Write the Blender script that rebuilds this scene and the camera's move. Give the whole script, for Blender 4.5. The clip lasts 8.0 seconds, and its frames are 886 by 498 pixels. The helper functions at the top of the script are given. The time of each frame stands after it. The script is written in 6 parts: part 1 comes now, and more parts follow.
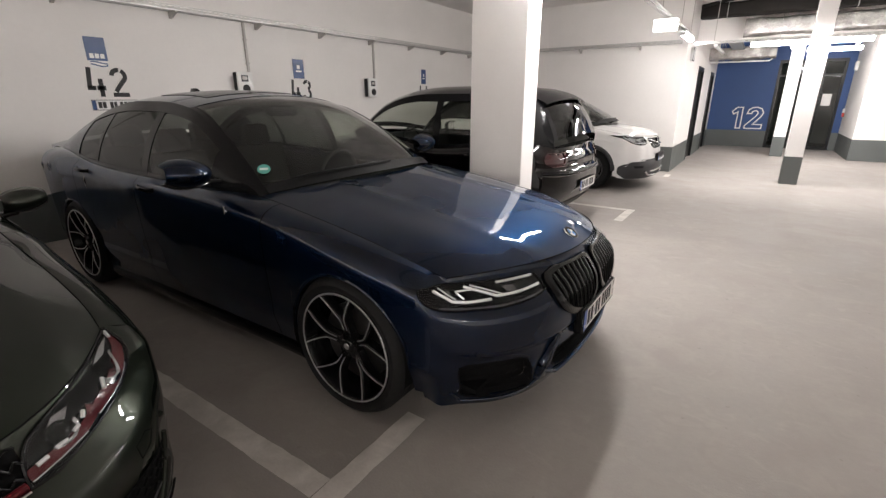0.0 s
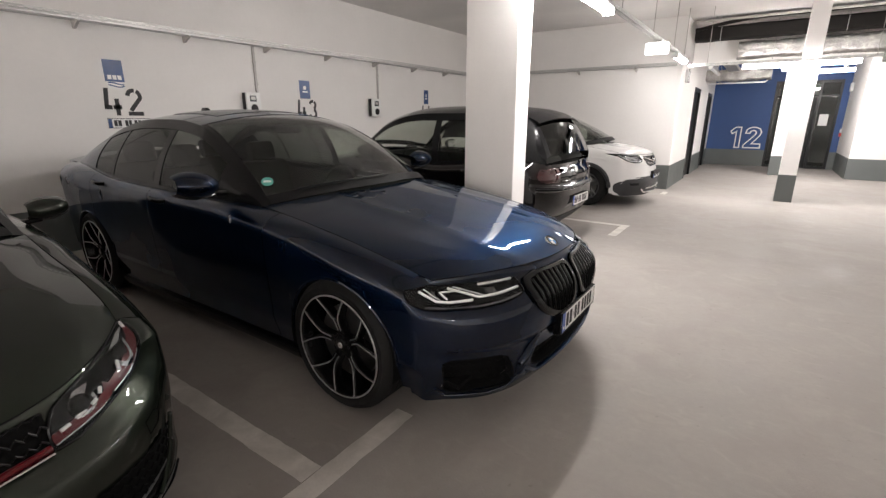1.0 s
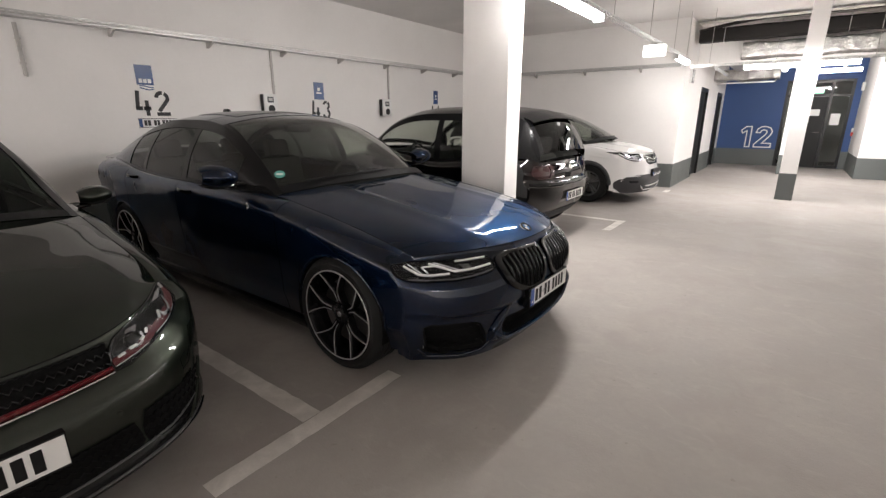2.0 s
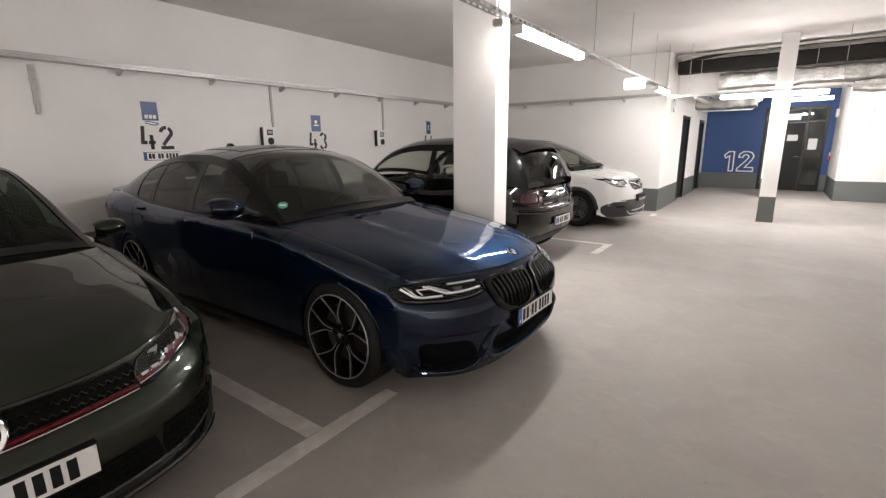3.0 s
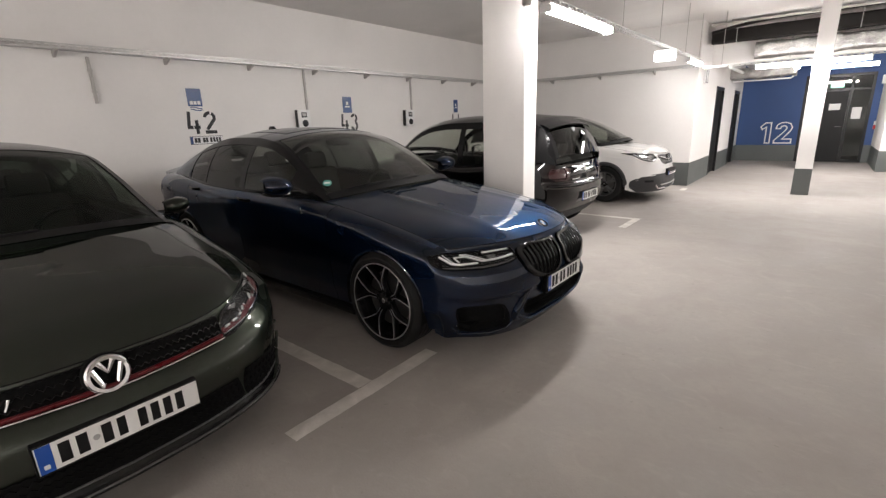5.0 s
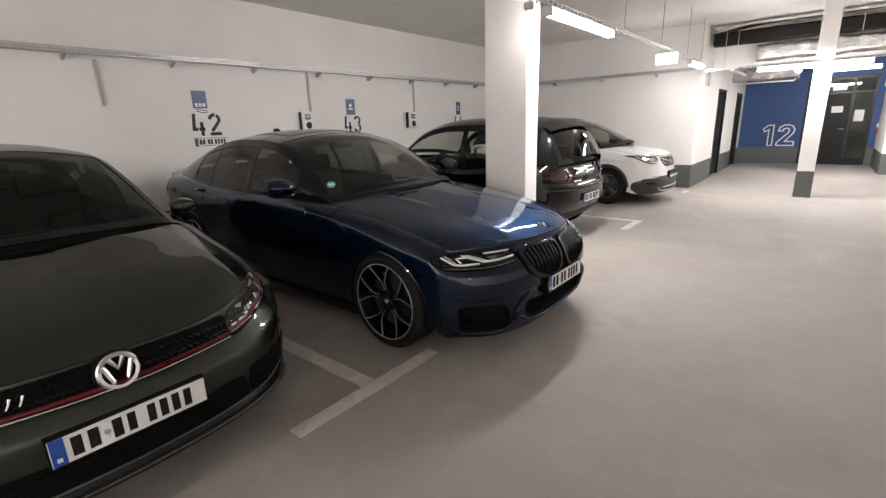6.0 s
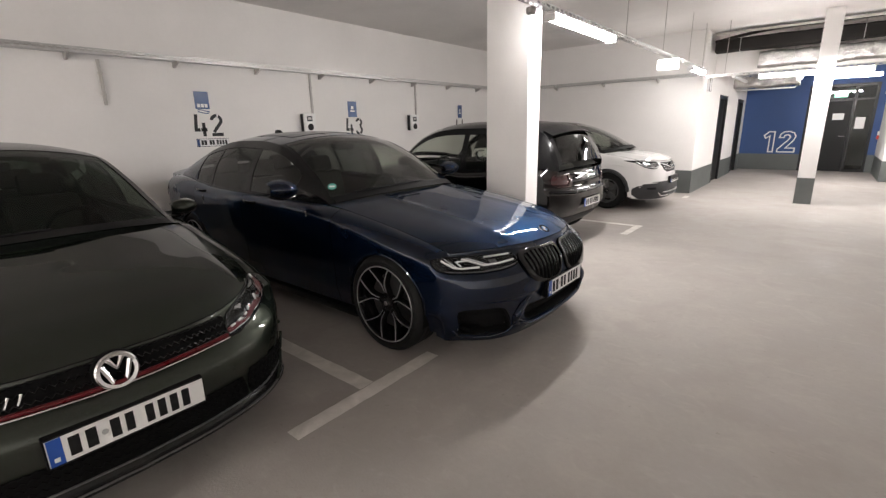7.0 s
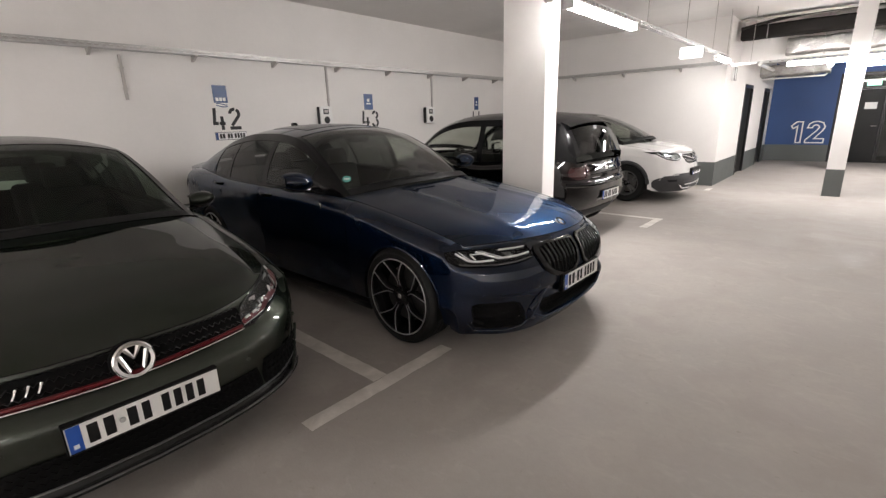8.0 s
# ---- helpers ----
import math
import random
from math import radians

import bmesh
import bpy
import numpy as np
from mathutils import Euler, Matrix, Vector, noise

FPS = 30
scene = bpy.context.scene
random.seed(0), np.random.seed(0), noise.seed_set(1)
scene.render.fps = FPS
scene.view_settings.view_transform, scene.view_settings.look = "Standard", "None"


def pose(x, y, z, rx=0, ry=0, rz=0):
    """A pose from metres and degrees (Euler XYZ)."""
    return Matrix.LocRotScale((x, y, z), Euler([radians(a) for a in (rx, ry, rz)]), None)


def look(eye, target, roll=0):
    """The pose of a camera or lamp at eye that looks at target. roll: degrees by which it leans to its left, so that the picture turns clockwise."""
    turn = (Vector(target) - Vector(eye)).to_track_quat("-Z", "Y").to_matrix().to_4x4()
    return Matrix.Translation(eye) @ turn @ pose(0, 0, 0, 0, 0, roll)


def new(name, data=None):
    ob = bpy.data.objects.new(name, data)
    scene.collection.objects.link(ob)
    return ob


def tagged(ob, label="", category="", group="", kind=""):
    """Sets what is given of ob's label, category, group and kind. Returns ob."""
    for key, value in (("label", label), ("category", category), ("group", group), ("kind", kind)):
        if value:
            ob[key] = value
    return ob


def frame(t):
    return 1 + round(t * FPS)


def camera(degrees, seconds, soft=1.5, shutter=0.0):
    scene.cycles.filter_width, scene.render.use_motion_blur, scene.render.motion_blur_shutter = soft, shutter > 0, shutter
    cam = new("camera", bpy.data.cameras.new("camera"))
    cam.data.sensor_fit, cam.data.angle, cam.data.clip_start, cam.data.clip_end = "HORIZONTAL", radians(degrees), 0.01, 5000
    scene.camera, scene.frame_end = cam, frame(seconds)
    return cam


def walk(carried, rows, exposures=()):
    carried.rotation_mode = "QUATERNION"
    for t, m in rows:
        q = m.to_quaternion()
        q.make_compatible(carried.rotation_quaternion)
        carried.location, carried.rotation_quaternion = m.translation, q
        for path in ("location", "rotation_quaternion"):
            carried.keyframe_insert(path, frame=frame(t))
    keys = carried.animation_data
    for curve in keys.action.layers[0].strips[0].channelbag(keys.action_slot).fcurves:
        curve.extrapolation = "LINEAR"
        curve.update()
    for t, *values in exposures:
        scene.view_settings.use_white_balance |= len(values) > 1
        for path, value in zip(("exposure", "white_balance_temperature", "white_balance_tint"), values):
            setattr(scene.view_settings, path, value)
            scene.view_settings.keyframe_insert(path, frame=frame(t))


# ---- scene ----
# camera and its walk
cam = camera(88.6, 8.0, soft=1.35)
PATH = [
    (0, (0.365, 0.077, 1.447), (-0.695, 1.651, 0.819), -0.1),
    (0.5, (0.417, 0.056, 1.44), (-0.69, 1.619, 0.866), 0.9),
    (1, (0.535, -0.018, 1.44), (-0.557, 1.563, 0.888), 0.0),
    (1.2, (0.618, -0.071, 1.403), (-0.533, 1.472, 0.859), -0.4),
    (2.5, (0.979, -0.279, 1.486), (-0.164, 1.264, 0.928), 0.1),
    (3, (1.013, -0.371, 1.498), (-0.131, 1.207, 1.05), -0.6),
    (3.5, (1.034, -0.542, 1.498), (-0.082, 1.048, 1.022), -2.6),
    (4, (1.067, -0.601, 1.501), (-0.076, 0.955, 0.979), -2.2),
    (4.5, (1.091, -0.59, 1.499), (-0.118, 0.909, 0.958), -1.9),
    (6, (1.133, -0.629, 1.507), (-0.098, 0.857, 0.982), -1.9),
    (6.5, (1.141, -0.632, 1.51), (-0.102, 0.845, 0.986), -1.6),
    (7, (1.134, -0.63, 1.509), (-0.099, 0.858, 0.996), -1.3),
    (7.5, (1.13, -0.621, 1.506), (-0.119, 0.854, 0.992), -1.3),
    (8, (1.131, -0.602, 1.499), (-0.153, 0.832, 0.959), -1.7),
]
walk(cam, [(t, look(eye, target, roll)) for t, eye, target, roll in PATH])

# light: the garage has no daylight, only its tube lamps and added unseen fill tubes
world = bpy.data.worlds.new("garage_dark")
world.use_nodes = True
world.node_tree.nodes["Background"].inputs[0].default_value = (0.02, 0.02, 0.02, 1)
world.node_tree.nodes["Background"].inputs[1].default_value = 0.2
scene.world = world
scene.view_settings.exposure = 0.0
TUBE_POWER = 205.0


# materials
def material(name, color, rough=0.6, metal=0.0, var=0.12, scale=6.0, fine=80.0, bump=0.0, bump_scale=60.0, coat=0.0, spec=0.5, per_object=0.0, stain=0.0, stain_scale=0.7, rough_var=0.1):
    """A procedural surface: a base colour with a broad and a fine variation, stains, relief and uneven gloss."""
    m = bpy.data.materials.new(name)
    m.use_nodes = True
    nt = m.node_tree
    b = nt.nodes["Principled BSDF"]
    b.inputs["Metallic"].default_value = metal
    b.inputs["Specular IOR Level"].default_value = spec
    b.inputs["Coat Weight"].default_value = coat
    b.inputs["Coat Roughness"].default_value = 0.03
    co = nt.nodes.new("ShaderNodeTexCoord")
    broad = nt.nodes.new("ShaderNodeTexNoise")
    broad.inputs["Scale"].default_value = scale
    broad.inputs["Detail"].default_value = 5
    small = nt.nodes.new("ShaderNodeTexNoise")
    small.inputs["Scale"].default_value = fine
    small.inputs["Detail"].default_value = 3
    for n in (broad, small):
        nt.links.new(co.outputs["Object"], n.inputs["Vector"])
    add = nt.nodes.new("ShaderNodeMath")
    add.operation = "MULTIPLY_ADD"
    nt.links.new(small.outputs[0], add.inputs[0])
    add.inputs[1].default_value = 0.35
    nt.links.new(broad.outputs[0], add.inputs[2])
    ramp = nt.nodes.new("ShaderNodeMapRange")
    nt.links.new(add.outputs[0], ramp.inputs[0])
    ramp.inputs[1].default_value, ramp.inputs[2].default_value = 0.4, 0.95
    ramp.inputs[3].default_value, ramp.inputs[4].default_value = 1 - var, 1 + var
    tone = ramp.outputs[0]
    if stain:
        blot = nt.nodes.new("ShaderNodeTexNoise")
        blot.inputs["Scale"].default_value = stain_scale
        blot.inputs["Detail"].default_value = 8
        blot.inputs["Distortion"].default_value = 0.6
        nt.links.new(co.outputs["Object"], blot.inputs["Vector"])
        br = nt.nodes.new("ShaderNodeMapRange")
        nt.links.new(blot.outputs[0], br.inputs[0])
        br.inputs[1].default_value, br.inputs[2].default_value = 0.35, 0.65
        br.inputs[3].default_value, br.inputs[4].default_value = 1 - stain, 1.0
        mul = nt.nodes.new("ShaderNodeMath")
        mul.operation = "MULTIPLY"
        nt.links.new(tone, mul.inputs[0])
        nt.links.new(br.outputs[0], mul.inputs[1])
        tone = mul.outputs[0]
    if per_object:
        info = nt.nodes.new("ShaderNodeObjectInfo")
        pr = nt.nodes.new("ShaderNodeMapRange")
        nt.links.new(info.outputs["Random"], pr.inputs[0])
        pr.inputs[3].default_value, pr.inputs[4].default_value = 1 - per_object, 1 + per_object
        mul = nt.nodes.new("ShaderNodeMath")
        mul.operation = "MULTIPLY"
        nt.links.new(tone, mul.inputs[0])
        nt.links.new(pr.outputs[0], mul.inputs[1])
        tone = mul.outputs[0]
    mix = nt.nodes.new("ShaderNodeVectorMath")
    mix.operation = "SCALE"
    mix.inputs[0].default_value = color
    nt.links.new(tone, mix.inputs["Scale"])
    nt.links.new(mix.outputs[0], b.inputs["Base Color"])
    rr = nt.nodes.new("ShaderNodeMapRange")
    nt.links.new(broad.outputs[0], rr.inputs[0])
    rr.inputs[1].default_value, rr.inputs[2].default_value = 0.3, 0.7
    rr.inputs[3].default_value, rr.inputs[4].default_value = max(0.02, rough * (1 - rough_var)), min(1.0, rough * (1 + rough_var))
    nt.links.new(rr.outputs[0], b.inputs["Roughness"])
    if bump:
        bn = nt.nodes.new("ShaderNodeTexNoise")
        bn.inputs["Scale"].default_value = bump_scale
        bn.inputs["Detail"].default_value = 4
        nt.links.new(co.outputs["Object"], bn.inputs["Vector"])
        bp = nt.nodes.new("ShaderNodeBump")
        bp.inputs["Strength"].default_value = bump
        bp.inputs["Distance"].default_value = 0.01
        nt.links.new(bn.outputs[0], bp.inputs["Height"])
        nt.links.new(bp.outputs[0], b.inputs["Normal"])
    return m


def glowing(name, color, strength):
    m = bpy.data.materials.new(name)
    m.use_nodes = True
    b = m.node_tree.nodes["Principled BSDF"]
    b.inputs["Base Color"].default_value = (0.8, 0.8, 0.8, 1)
    b.inputs["Emission Color"].default_value = (*color, 1)
    b.inputs["Emission Strength"].default_value = strength
    return m


def clear_glass(name, tint, rough=0.0, gloss=1.0):
    """Thin automotive or window glass: a tinted see-through layer under a mirror-like one."""
    m = bpy.data.materials.new(name)
    m.use_nodes = True
    nt = m.node_tree
    nt.nodes.remove(nt.nodes["Principled BSDF"])
    out = nt.nodes["Material Output"]
    tr = nt.nodes.new("ShaderNodeBsdfTransparent")
    tr.inputs[0].default_value = (*tint, 1)
    gl = nt.nodes.new("ShaderNodeBsdfGlossy")
    gl.inputs["Roughness"].default_value = rough
    lw = nt.nodes.new("ShaderNodeLayerWeight")
    lw.inputs[0].default_value = 0.5
    pw = nt.nodes.new("ShaderNodeMath")
    pw.operation = "POWER"
    pw.inputs[1].default_value = 5.0
    nt.links.new(lw.outputs["Facing"], pw.inputs[0])
    mul = nt.nodes.new("ShaderNodeMath")
    mul.operation = "MULTIPLY_ADD"
    mul.inputs[1].default_value = 0.92 * gloss
    mul.inputs[2].default_value = 0.045 * gloss
    nt.links.new(pw.outputs[0], mul.inputs[0])
    mx = nt.nodes.new("ShaderNodeMixShader")
    nt.links.new(mul.outputs[0], mx.inputs[0])
    nt.links.new(tr.outputs[0], mx.inputs[1])
    nt.links.new(gl.outputs[0], mx.inputs[2])
    nt.links.new(mx.outputs[0], out.inputs[0])
    return m


def screed(name, color):
    """Trowelled screed: broad clouds, cement patches, faint tyre streaks, specks and small dark spots."""
    m = material(name, color, 0.78, var=0.09, scale=2.6, fine=34, bump=0.14, bump_scale=90, stain=0.20, stain_scale=0.42, rough_var=0.2)
    nt = m.node_tree
    b = nt.nodes["Principled BSDF"]
    base = b.inputs["Base Color"].links[0].from_socket
    co = nt.nodes.new("ShaderNodeTexCoord")

    def layer(sock, scale, stretch, low, high, amount, tint, distort=0.8, detail=6):
        mp = nt.nodes.new("ShaderNodeMapping")
        mp.inputs["Scale"].default_value = stretch
        nt.links.new(co.outputs["Object"], mp.inputs[0])
        n = nt.nodes.new("ShaderNodeTexNoise")
        n.inputs["Scale"].default_value = scale
        n.inputs["Detail"].default_value = detail
        n.inputs["Distortion"].default_value = distort
        nt.links.new(mp.outputs[0], n.inputs["Vector"])
        r = nt.nodes.new("ShaderNodeMapRange")
        r.inputs[1].default_value, r.inputs[2].default_value, r.inputs[4].default_value = low, high, amount
        nt.links.new(n.outputs[0], r.inputs[0])
        mx = nt.nodes.new("ShaderNodeMix")
        mx.data_type = "RGBA"
        nt.links.new(r.outputs[0], mx.inputs["Factor"])
        nt.links.new(sock, mx.inputs["A"])
        mx.inputs["B"].default_value = (*tint, 1)
        return mx.outputs["Result"]

    s = layer(base, 1.5, (1, 1, 1), 0.47, 0.66, 0.50, (color[0] * 0.80, color[1] * 0.77, color[2] * 0.78), 1.6)
    s = layer(s, 3.2, (1, 0.9, 1), 0.54, 0.68, 0.20, (color[0] * 1.14, color[1] * 1.14, color[2] * 1.12), 1.2)
    s = layer(s, 0.9, (3.0, 0.25, 1), 0.56, 0.70, 0.14, (color[0] * 0.7, color[1] * 0.7, color[2] * 0.72), 0.3)
    s = layer(s, 6.5, (1, 1, 1), 0.50, 0.68, 0.30, (color[0] * 0.80, color[1] * 0.785, color[2] * 0.785), 1.4)
    s = layer(s, 9.0, (0.7, 1.3, 1), 0.58, 0.70, 0.22, (color[0] * 1.16, color[1] * 1.16, color[2] * 1.15), 1.0)
    s = layer(s, 22.0, (1, 1, 1), 0.70, 0.76, 0.35, (color[0] * 0.55, color[1] * 0.52, color[2] * 0.5), 0.0, 2)
    nt.links.new(s, b.inputs["Base Color"])
    return m


M = {
    "plaster": material("white_wall_paint", (0.81, 0.79, 0.772), 0.75, var=0.035, scale=1.3, fine=25, bump=0.12, bump_scale=90, stain=0.04, stain_scale=0.5),
    "column": material("white_column_paint", (0.90, 0.885, 0.87), 0.6, var=0.03, scale=2.0, fine=40, bump=0.1, bump_scale=70, stain=0.05, stain_scale=1.5),
    "ceiling": material("ceiling_paint", (0.80, 0.775, 0.755), 0.85, var=0.06, scale=0.8, fine=20, bump=0.15, bump_scale=40, stain=0.08, stain_scale=0.6),
    "floor": screed("floor_screed", (0.334, 0.306, 0.284)),
    "band": material("grey_dado_paint", (0.105, 0.115, 0.112), 0.55, var=0.08, scale=3, fine=50, bump=0.08),
    "blue": material("blue_wall_paint", (0.023, 0.068, 0.21), 0.55, var=0.06, scale=2, fine=30, bump=0.08),
    "line": material("worn_floor_marking", (0.62, 0.585, 0.55), 0.6, var=0.12, scale=9, fine=90, bump=0.1, stain=0.2, stain_scale=7),
    "zinc": material("galvanised_steel", (0.52, 0.52, 0.51), 0.42, metal=0.85, var=0.15, scale=12, fine=120, bump=0.03),
    "conduit": material("grey_conduit", (0.42, 0.40, 0.38), 0.5, var=0.1, scale=10),
    "white_metal": material("white_coated_metal", (0.78, 0.78, 0.77), 0.35, var=0.04, scale=5),
    "black_door": material("black_door_paint", (0.009, 0.009, 0.009), 0.5, var=0.15, scale=4, spec=0.25),
    "black_steel": material("dark_steel_frame", (0.014, 0.014, 0.0145), 0.35, var=0.12, scale=6, spec=0.3),
    "duct": material("black_pipe_lagging", (0.012, 0.0105, 0.0095), 0.75, var=0.25, scale=5, bump=0.15, bump_scale=14, spec=0.15),
    "foil": material("aluminium_foil_lagging", (0.38, 0.37, 0.355), 0.42, metal=0.95, var=0.3, scale=6, fine=24, bump=1.0, bump_scale=24),
    "white_plastic": material("white_plastic", (0.75, 0.75, 0.74), 0.32, var=0.03),
    "dark_plastic": material("dark_plastic", (0.014, 0.014, 0.015), 0.45, var=0.15, scale=15, spec=0.25),
    "screen": material("dark_screen", (0.04, 0.045, 0.05), 0.12, var=0.1),
    "sign_blue": material("blue_sign_film", (0.022, 0.062, 0.19), 0.35, var=0.05),
    "sign_white": material("white_sign_film", (0.78, 0.78, 0.78), 0.4, var=0.03),
    "stencil": material("black_stencil_paint", (0.025, 0.025, 0.027), 0.6, var=0.2, scale=20, fine=150),
    "paper": material("white_paper", (0.8, 0.8, 0.78), 0.7, var=0.03),
    "red": material("red_plastic", (0.5, 0.03, 0.02), 0.4, var=0.1),
    "steel": material("brushed_steel", (0.6, 0.6, 0.6), 0.25, metal=1.0, var=0.08, scale=20),
    "lamp": glowing("lit_tube_diffuser", (1.0, 0.957, 0.934), TUBE_POWER * 1.5),
    # overdriven glow for the added southern fill tubes
    "fill_lamp": glowing("fill_tube_diffuser", (1.0, 0.957, 0.934), TUBE_POWER * 3.2),
    # same tube glow at lower power, set to balance brightness
    "dim_lamp": glowing("lit_tube_diffuser_dim", (1.0, 0.957, 0.934), TUBE_POWER * 0.82),
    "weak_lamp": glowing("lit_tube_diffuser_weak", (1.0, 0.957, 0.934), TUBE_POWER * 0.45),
    "faint_lamp": glowing("lit_tube_diffuser_faint", (1.0, 0.957, 0.934), TUBE_POWER * 0.38),
    "exit": glowing("lit_emergency_panel", (1.0, 0.98, 0.95), 6.0),
    "exit_green": glowing("lit_green_exit_sign", (0.30, 1.0, 0.68), 1.1),
    "pane": clear_glass("door_glass", (0.55, 0.58, 0.57)),
}


# mesh tools
def finish(name, bm, mat, parent=None, label="", smooth=False):
    me = bpy.data.meshes.new(name)
    bmesh.ops.recalc_face_normals(bm, faces=bm.faces)
    bm.to_mesh(me)
    bm.free()
    if smooth:
        me.shade_smooth()
        me.set_sharp_from_angle(angle=radians(35))
    for one in mat if isinstance(mat, (list, tuple)) else (mat,):
        me.materials.append(one)
    ob = new(name, me)
    if parent is not None:
        ob.parent = parent
    if label:
        ob["label"] = label
    return ob


def part(name, bm, mat, parent, label="", smooth=False):
    """Links a bmesh as one mesh object under a thing or under a part."""
    return finish(name, bm, mat, parent, label, smooth)


def add_box(bm, x0, x1, y0, y1, z0, z1, bevel=0.0):
    made = bmesh.ops.create_cube(bm, size=1.0, matrix=Matrix.LocRotScale(((x0 + x1) / 2, (y0 + y1) / 2, (z0 + z1) / 2), None, (abs(x1 - x0), abs(y1 - y0), abs(z1 - z0))))
    if bevel:
        edges = list({e for v in made["verts"] for e in v.link_edges})
        bmesh.ops.bevel(bm, geom=edges, offset=bevel, segments=2, profile=0.5, affect="EDGES")
    return bm


def box(x0, x1, y0, y1, z0, z1, bevel=0.0):
    return add_box(bmesh.new(), x0, x1, y0, y1, z0, z1, bevel)


def add_rod(bm, a, b, r0, r1=None, n=12, caps=True):
    a, b = Vector(a), Vector(b)
    turn = (b - a).to_track_quat("Z", "Y").to_matrix().to_4x4()
    bmesh.ops.create_cone(bm, cap_ends=caps, segments=n, radius1=r0, radius2=r0 if r1 is None else r1, depth=(b - a).length, matrix=Matrix.Translation((a + b) / 2) @ turn)
    return bm


def rod(a, b, r0, r1=None, n=12):
    return add_rod(bmesh.new(), a, b, r0, r1, n)


def add_tube(bm, points, r, n=8, flat=1.0, closed=False):
    """A round bar along a line of points."""
    pts = [Vector(p) for p in points]
    rings = []
    for i, p in enumerate(pts):
        if closed:
            d = pts[(i + 1) % len(pts)] - pts[i - 1]
        else:
            d = pts[min(i + 1, len(pts) - 1)] - pts[max(i - 1, 0)]
        d = d.normalized() if d.length > 1e-9 else Vector((1, 0, 0))
        up = Vector((0, 0, 1)) if abs(d.z) < 0.95 else Vector((0, 1, 0))
        side = d.cross(up).normalized()
        up = side.cross(d)
        rr = r(i / max(1, len(pts) - 1)) if callable(r) else r
        rings.append([bm.verts.new(p + side * (rr * math.cos(k * 2 * math.pi / n)) + up * (rr * flat * math.sin(k * 2 * math.pi / n))) for k in range(n)])
    for i in range(len(rings) - (0 if closed else 1)):
        a, b = rings[i], rings[(i + 1) % len(rings)]
        for k in range(n):
            bm.faces.new((a[k], a[(k + 1) % n], b[(k + 1) % n], b[k]))
    if not closed:
        bm.faces.new(rings[0][::-1])
        bm.faces.new(rings[-1])
    return bm


def tube(points, r, n=8, flat=1.0, closed=False):
    return add_tube(bmesh.new(), points, r, n, flat, closed)


def add_grid(bm, fn, us, vs):
    """A sheet of quads through fn(u, v); corners that fall together are merged."""
    rows = [[bm.verts.new(fn(u, v)) for v in vs] for u in us]
    for i in range(len(us) - 1):
        for j in range(len(vs) - 1):
            bm.faces.new((rows[i][j], rows[i + 1][j], rows[i + 1][j + 1], rows[i][j + 1]))
    return rows


def sheet(fn, us, vs, thick=0.0):
    bm = bmesh.new()
    add_grid(bm, fn, us, vs)
    bmesh.ops.remove_doubles(bm, verts=bm.verts, dist=1e-5)
    if thick:
        bmesh.ops.recalc_face_normals(bm, faces=bm.faces)
        bmesh.ops.solidify(bm, geom=list(bm.faces), thickness=thick)
    return bm


def steps(a, b, n):
    return [a + (b - a) * i / n for i in range(n + 1)]


def lathe(profile, n=32, axis="y"):
    """A turned body: profile of (radius, along) round an axis."""
    bm = bmesh.new()
    rings = []
    for r, h in profile:
        ring = []
        for k in range(n):
            a = 2 * math.pi * k / n
            c, s = r * math.cos(a), r * math.sin(a)
            ring.append(bm.verts.new((c, h, s) if axis == "y" else (h, c, s) if axis == "x" else (c, s, h)))
        rings.append(ring)
    for a, b in zip(rings, rings[1:]):
        for k in range(n):
            bm.faces.new((a[k], a[(k + 1) % n], b[(k + 1) % n], b[k]))
    bmesh.ops.remove_doubles(bm, verts=bm.verts, dist=1e-6)
    return bm


def curve(keys, x):
    """A smooth value at x through (x, value) keys in rising order."""
    if x <= keys[0][0]:
        return keys[0][1]
    for i in range(len(keys) - 1):
        x0, y0 = keys[i]
        x1, y1 = keys[i + 1]
        if x <= x1:
            h = x1 - x0
            d = (y1 - y0) / h
            dp = (y0 - keys[i - 1][1]) / (x0 - keys[i - 1][0]) if i else d
            dn = (keys[i + 2][1] - y1) / (keys[i + 2][0] - x1) if i + 2 < len(keys) else d
            m0 = 0 if i and dp * d <= 0 else (dp + d) / 2
            m1 = 0 if dn * d <= 0 else (dn + d) / 2
            t = (x - x0) / h
            return y0 * (2 * t**3 - 3 * t * t + 1) + h * m0 * (t**3 - 2 * t * t + t) + y1 * (3 * t * t - 2 * t**3) + h * m1 * (t**3 - t * t)
    return keys[-1][1]


def writing(text, size, m, depth=0.001, bold=0.0):
    """Flat letters as a mesh, in the built-in letters, laid by the pose m."""
    cu = bpy.data.curves.new("letters", "FONT")
    cu.body, cu.size, cu.extrude, cu.offset, cu.align_x = text, size, depth, bold, "LEFT"
    tmp = bpy.data.objects.new("letters", cu)
    scene.collection.objects.link(tmp)
    me = bpy.data.meshes.new_from_object(tmp.evaluated_get(bpy.context.evaluated_depsgraph_get()))
    bm = bmesh.new()
    bm.from_mesh(me)
    bm.transform(m)
    bpy.data.objects.remove(tmp)
    bpy.data.meshes.remove(me)
    bpy.data.curves.remove(cu)
    return bm


def thing(name, label, category, at=(0, 0, 0), group="", turn=0.0):
    ob = new(name)
    ob.empty_display_size = 0.1
    ob.matrix_basis = pose(*at, 0, 0, turn)
    return tagged(ob, label, category, group)


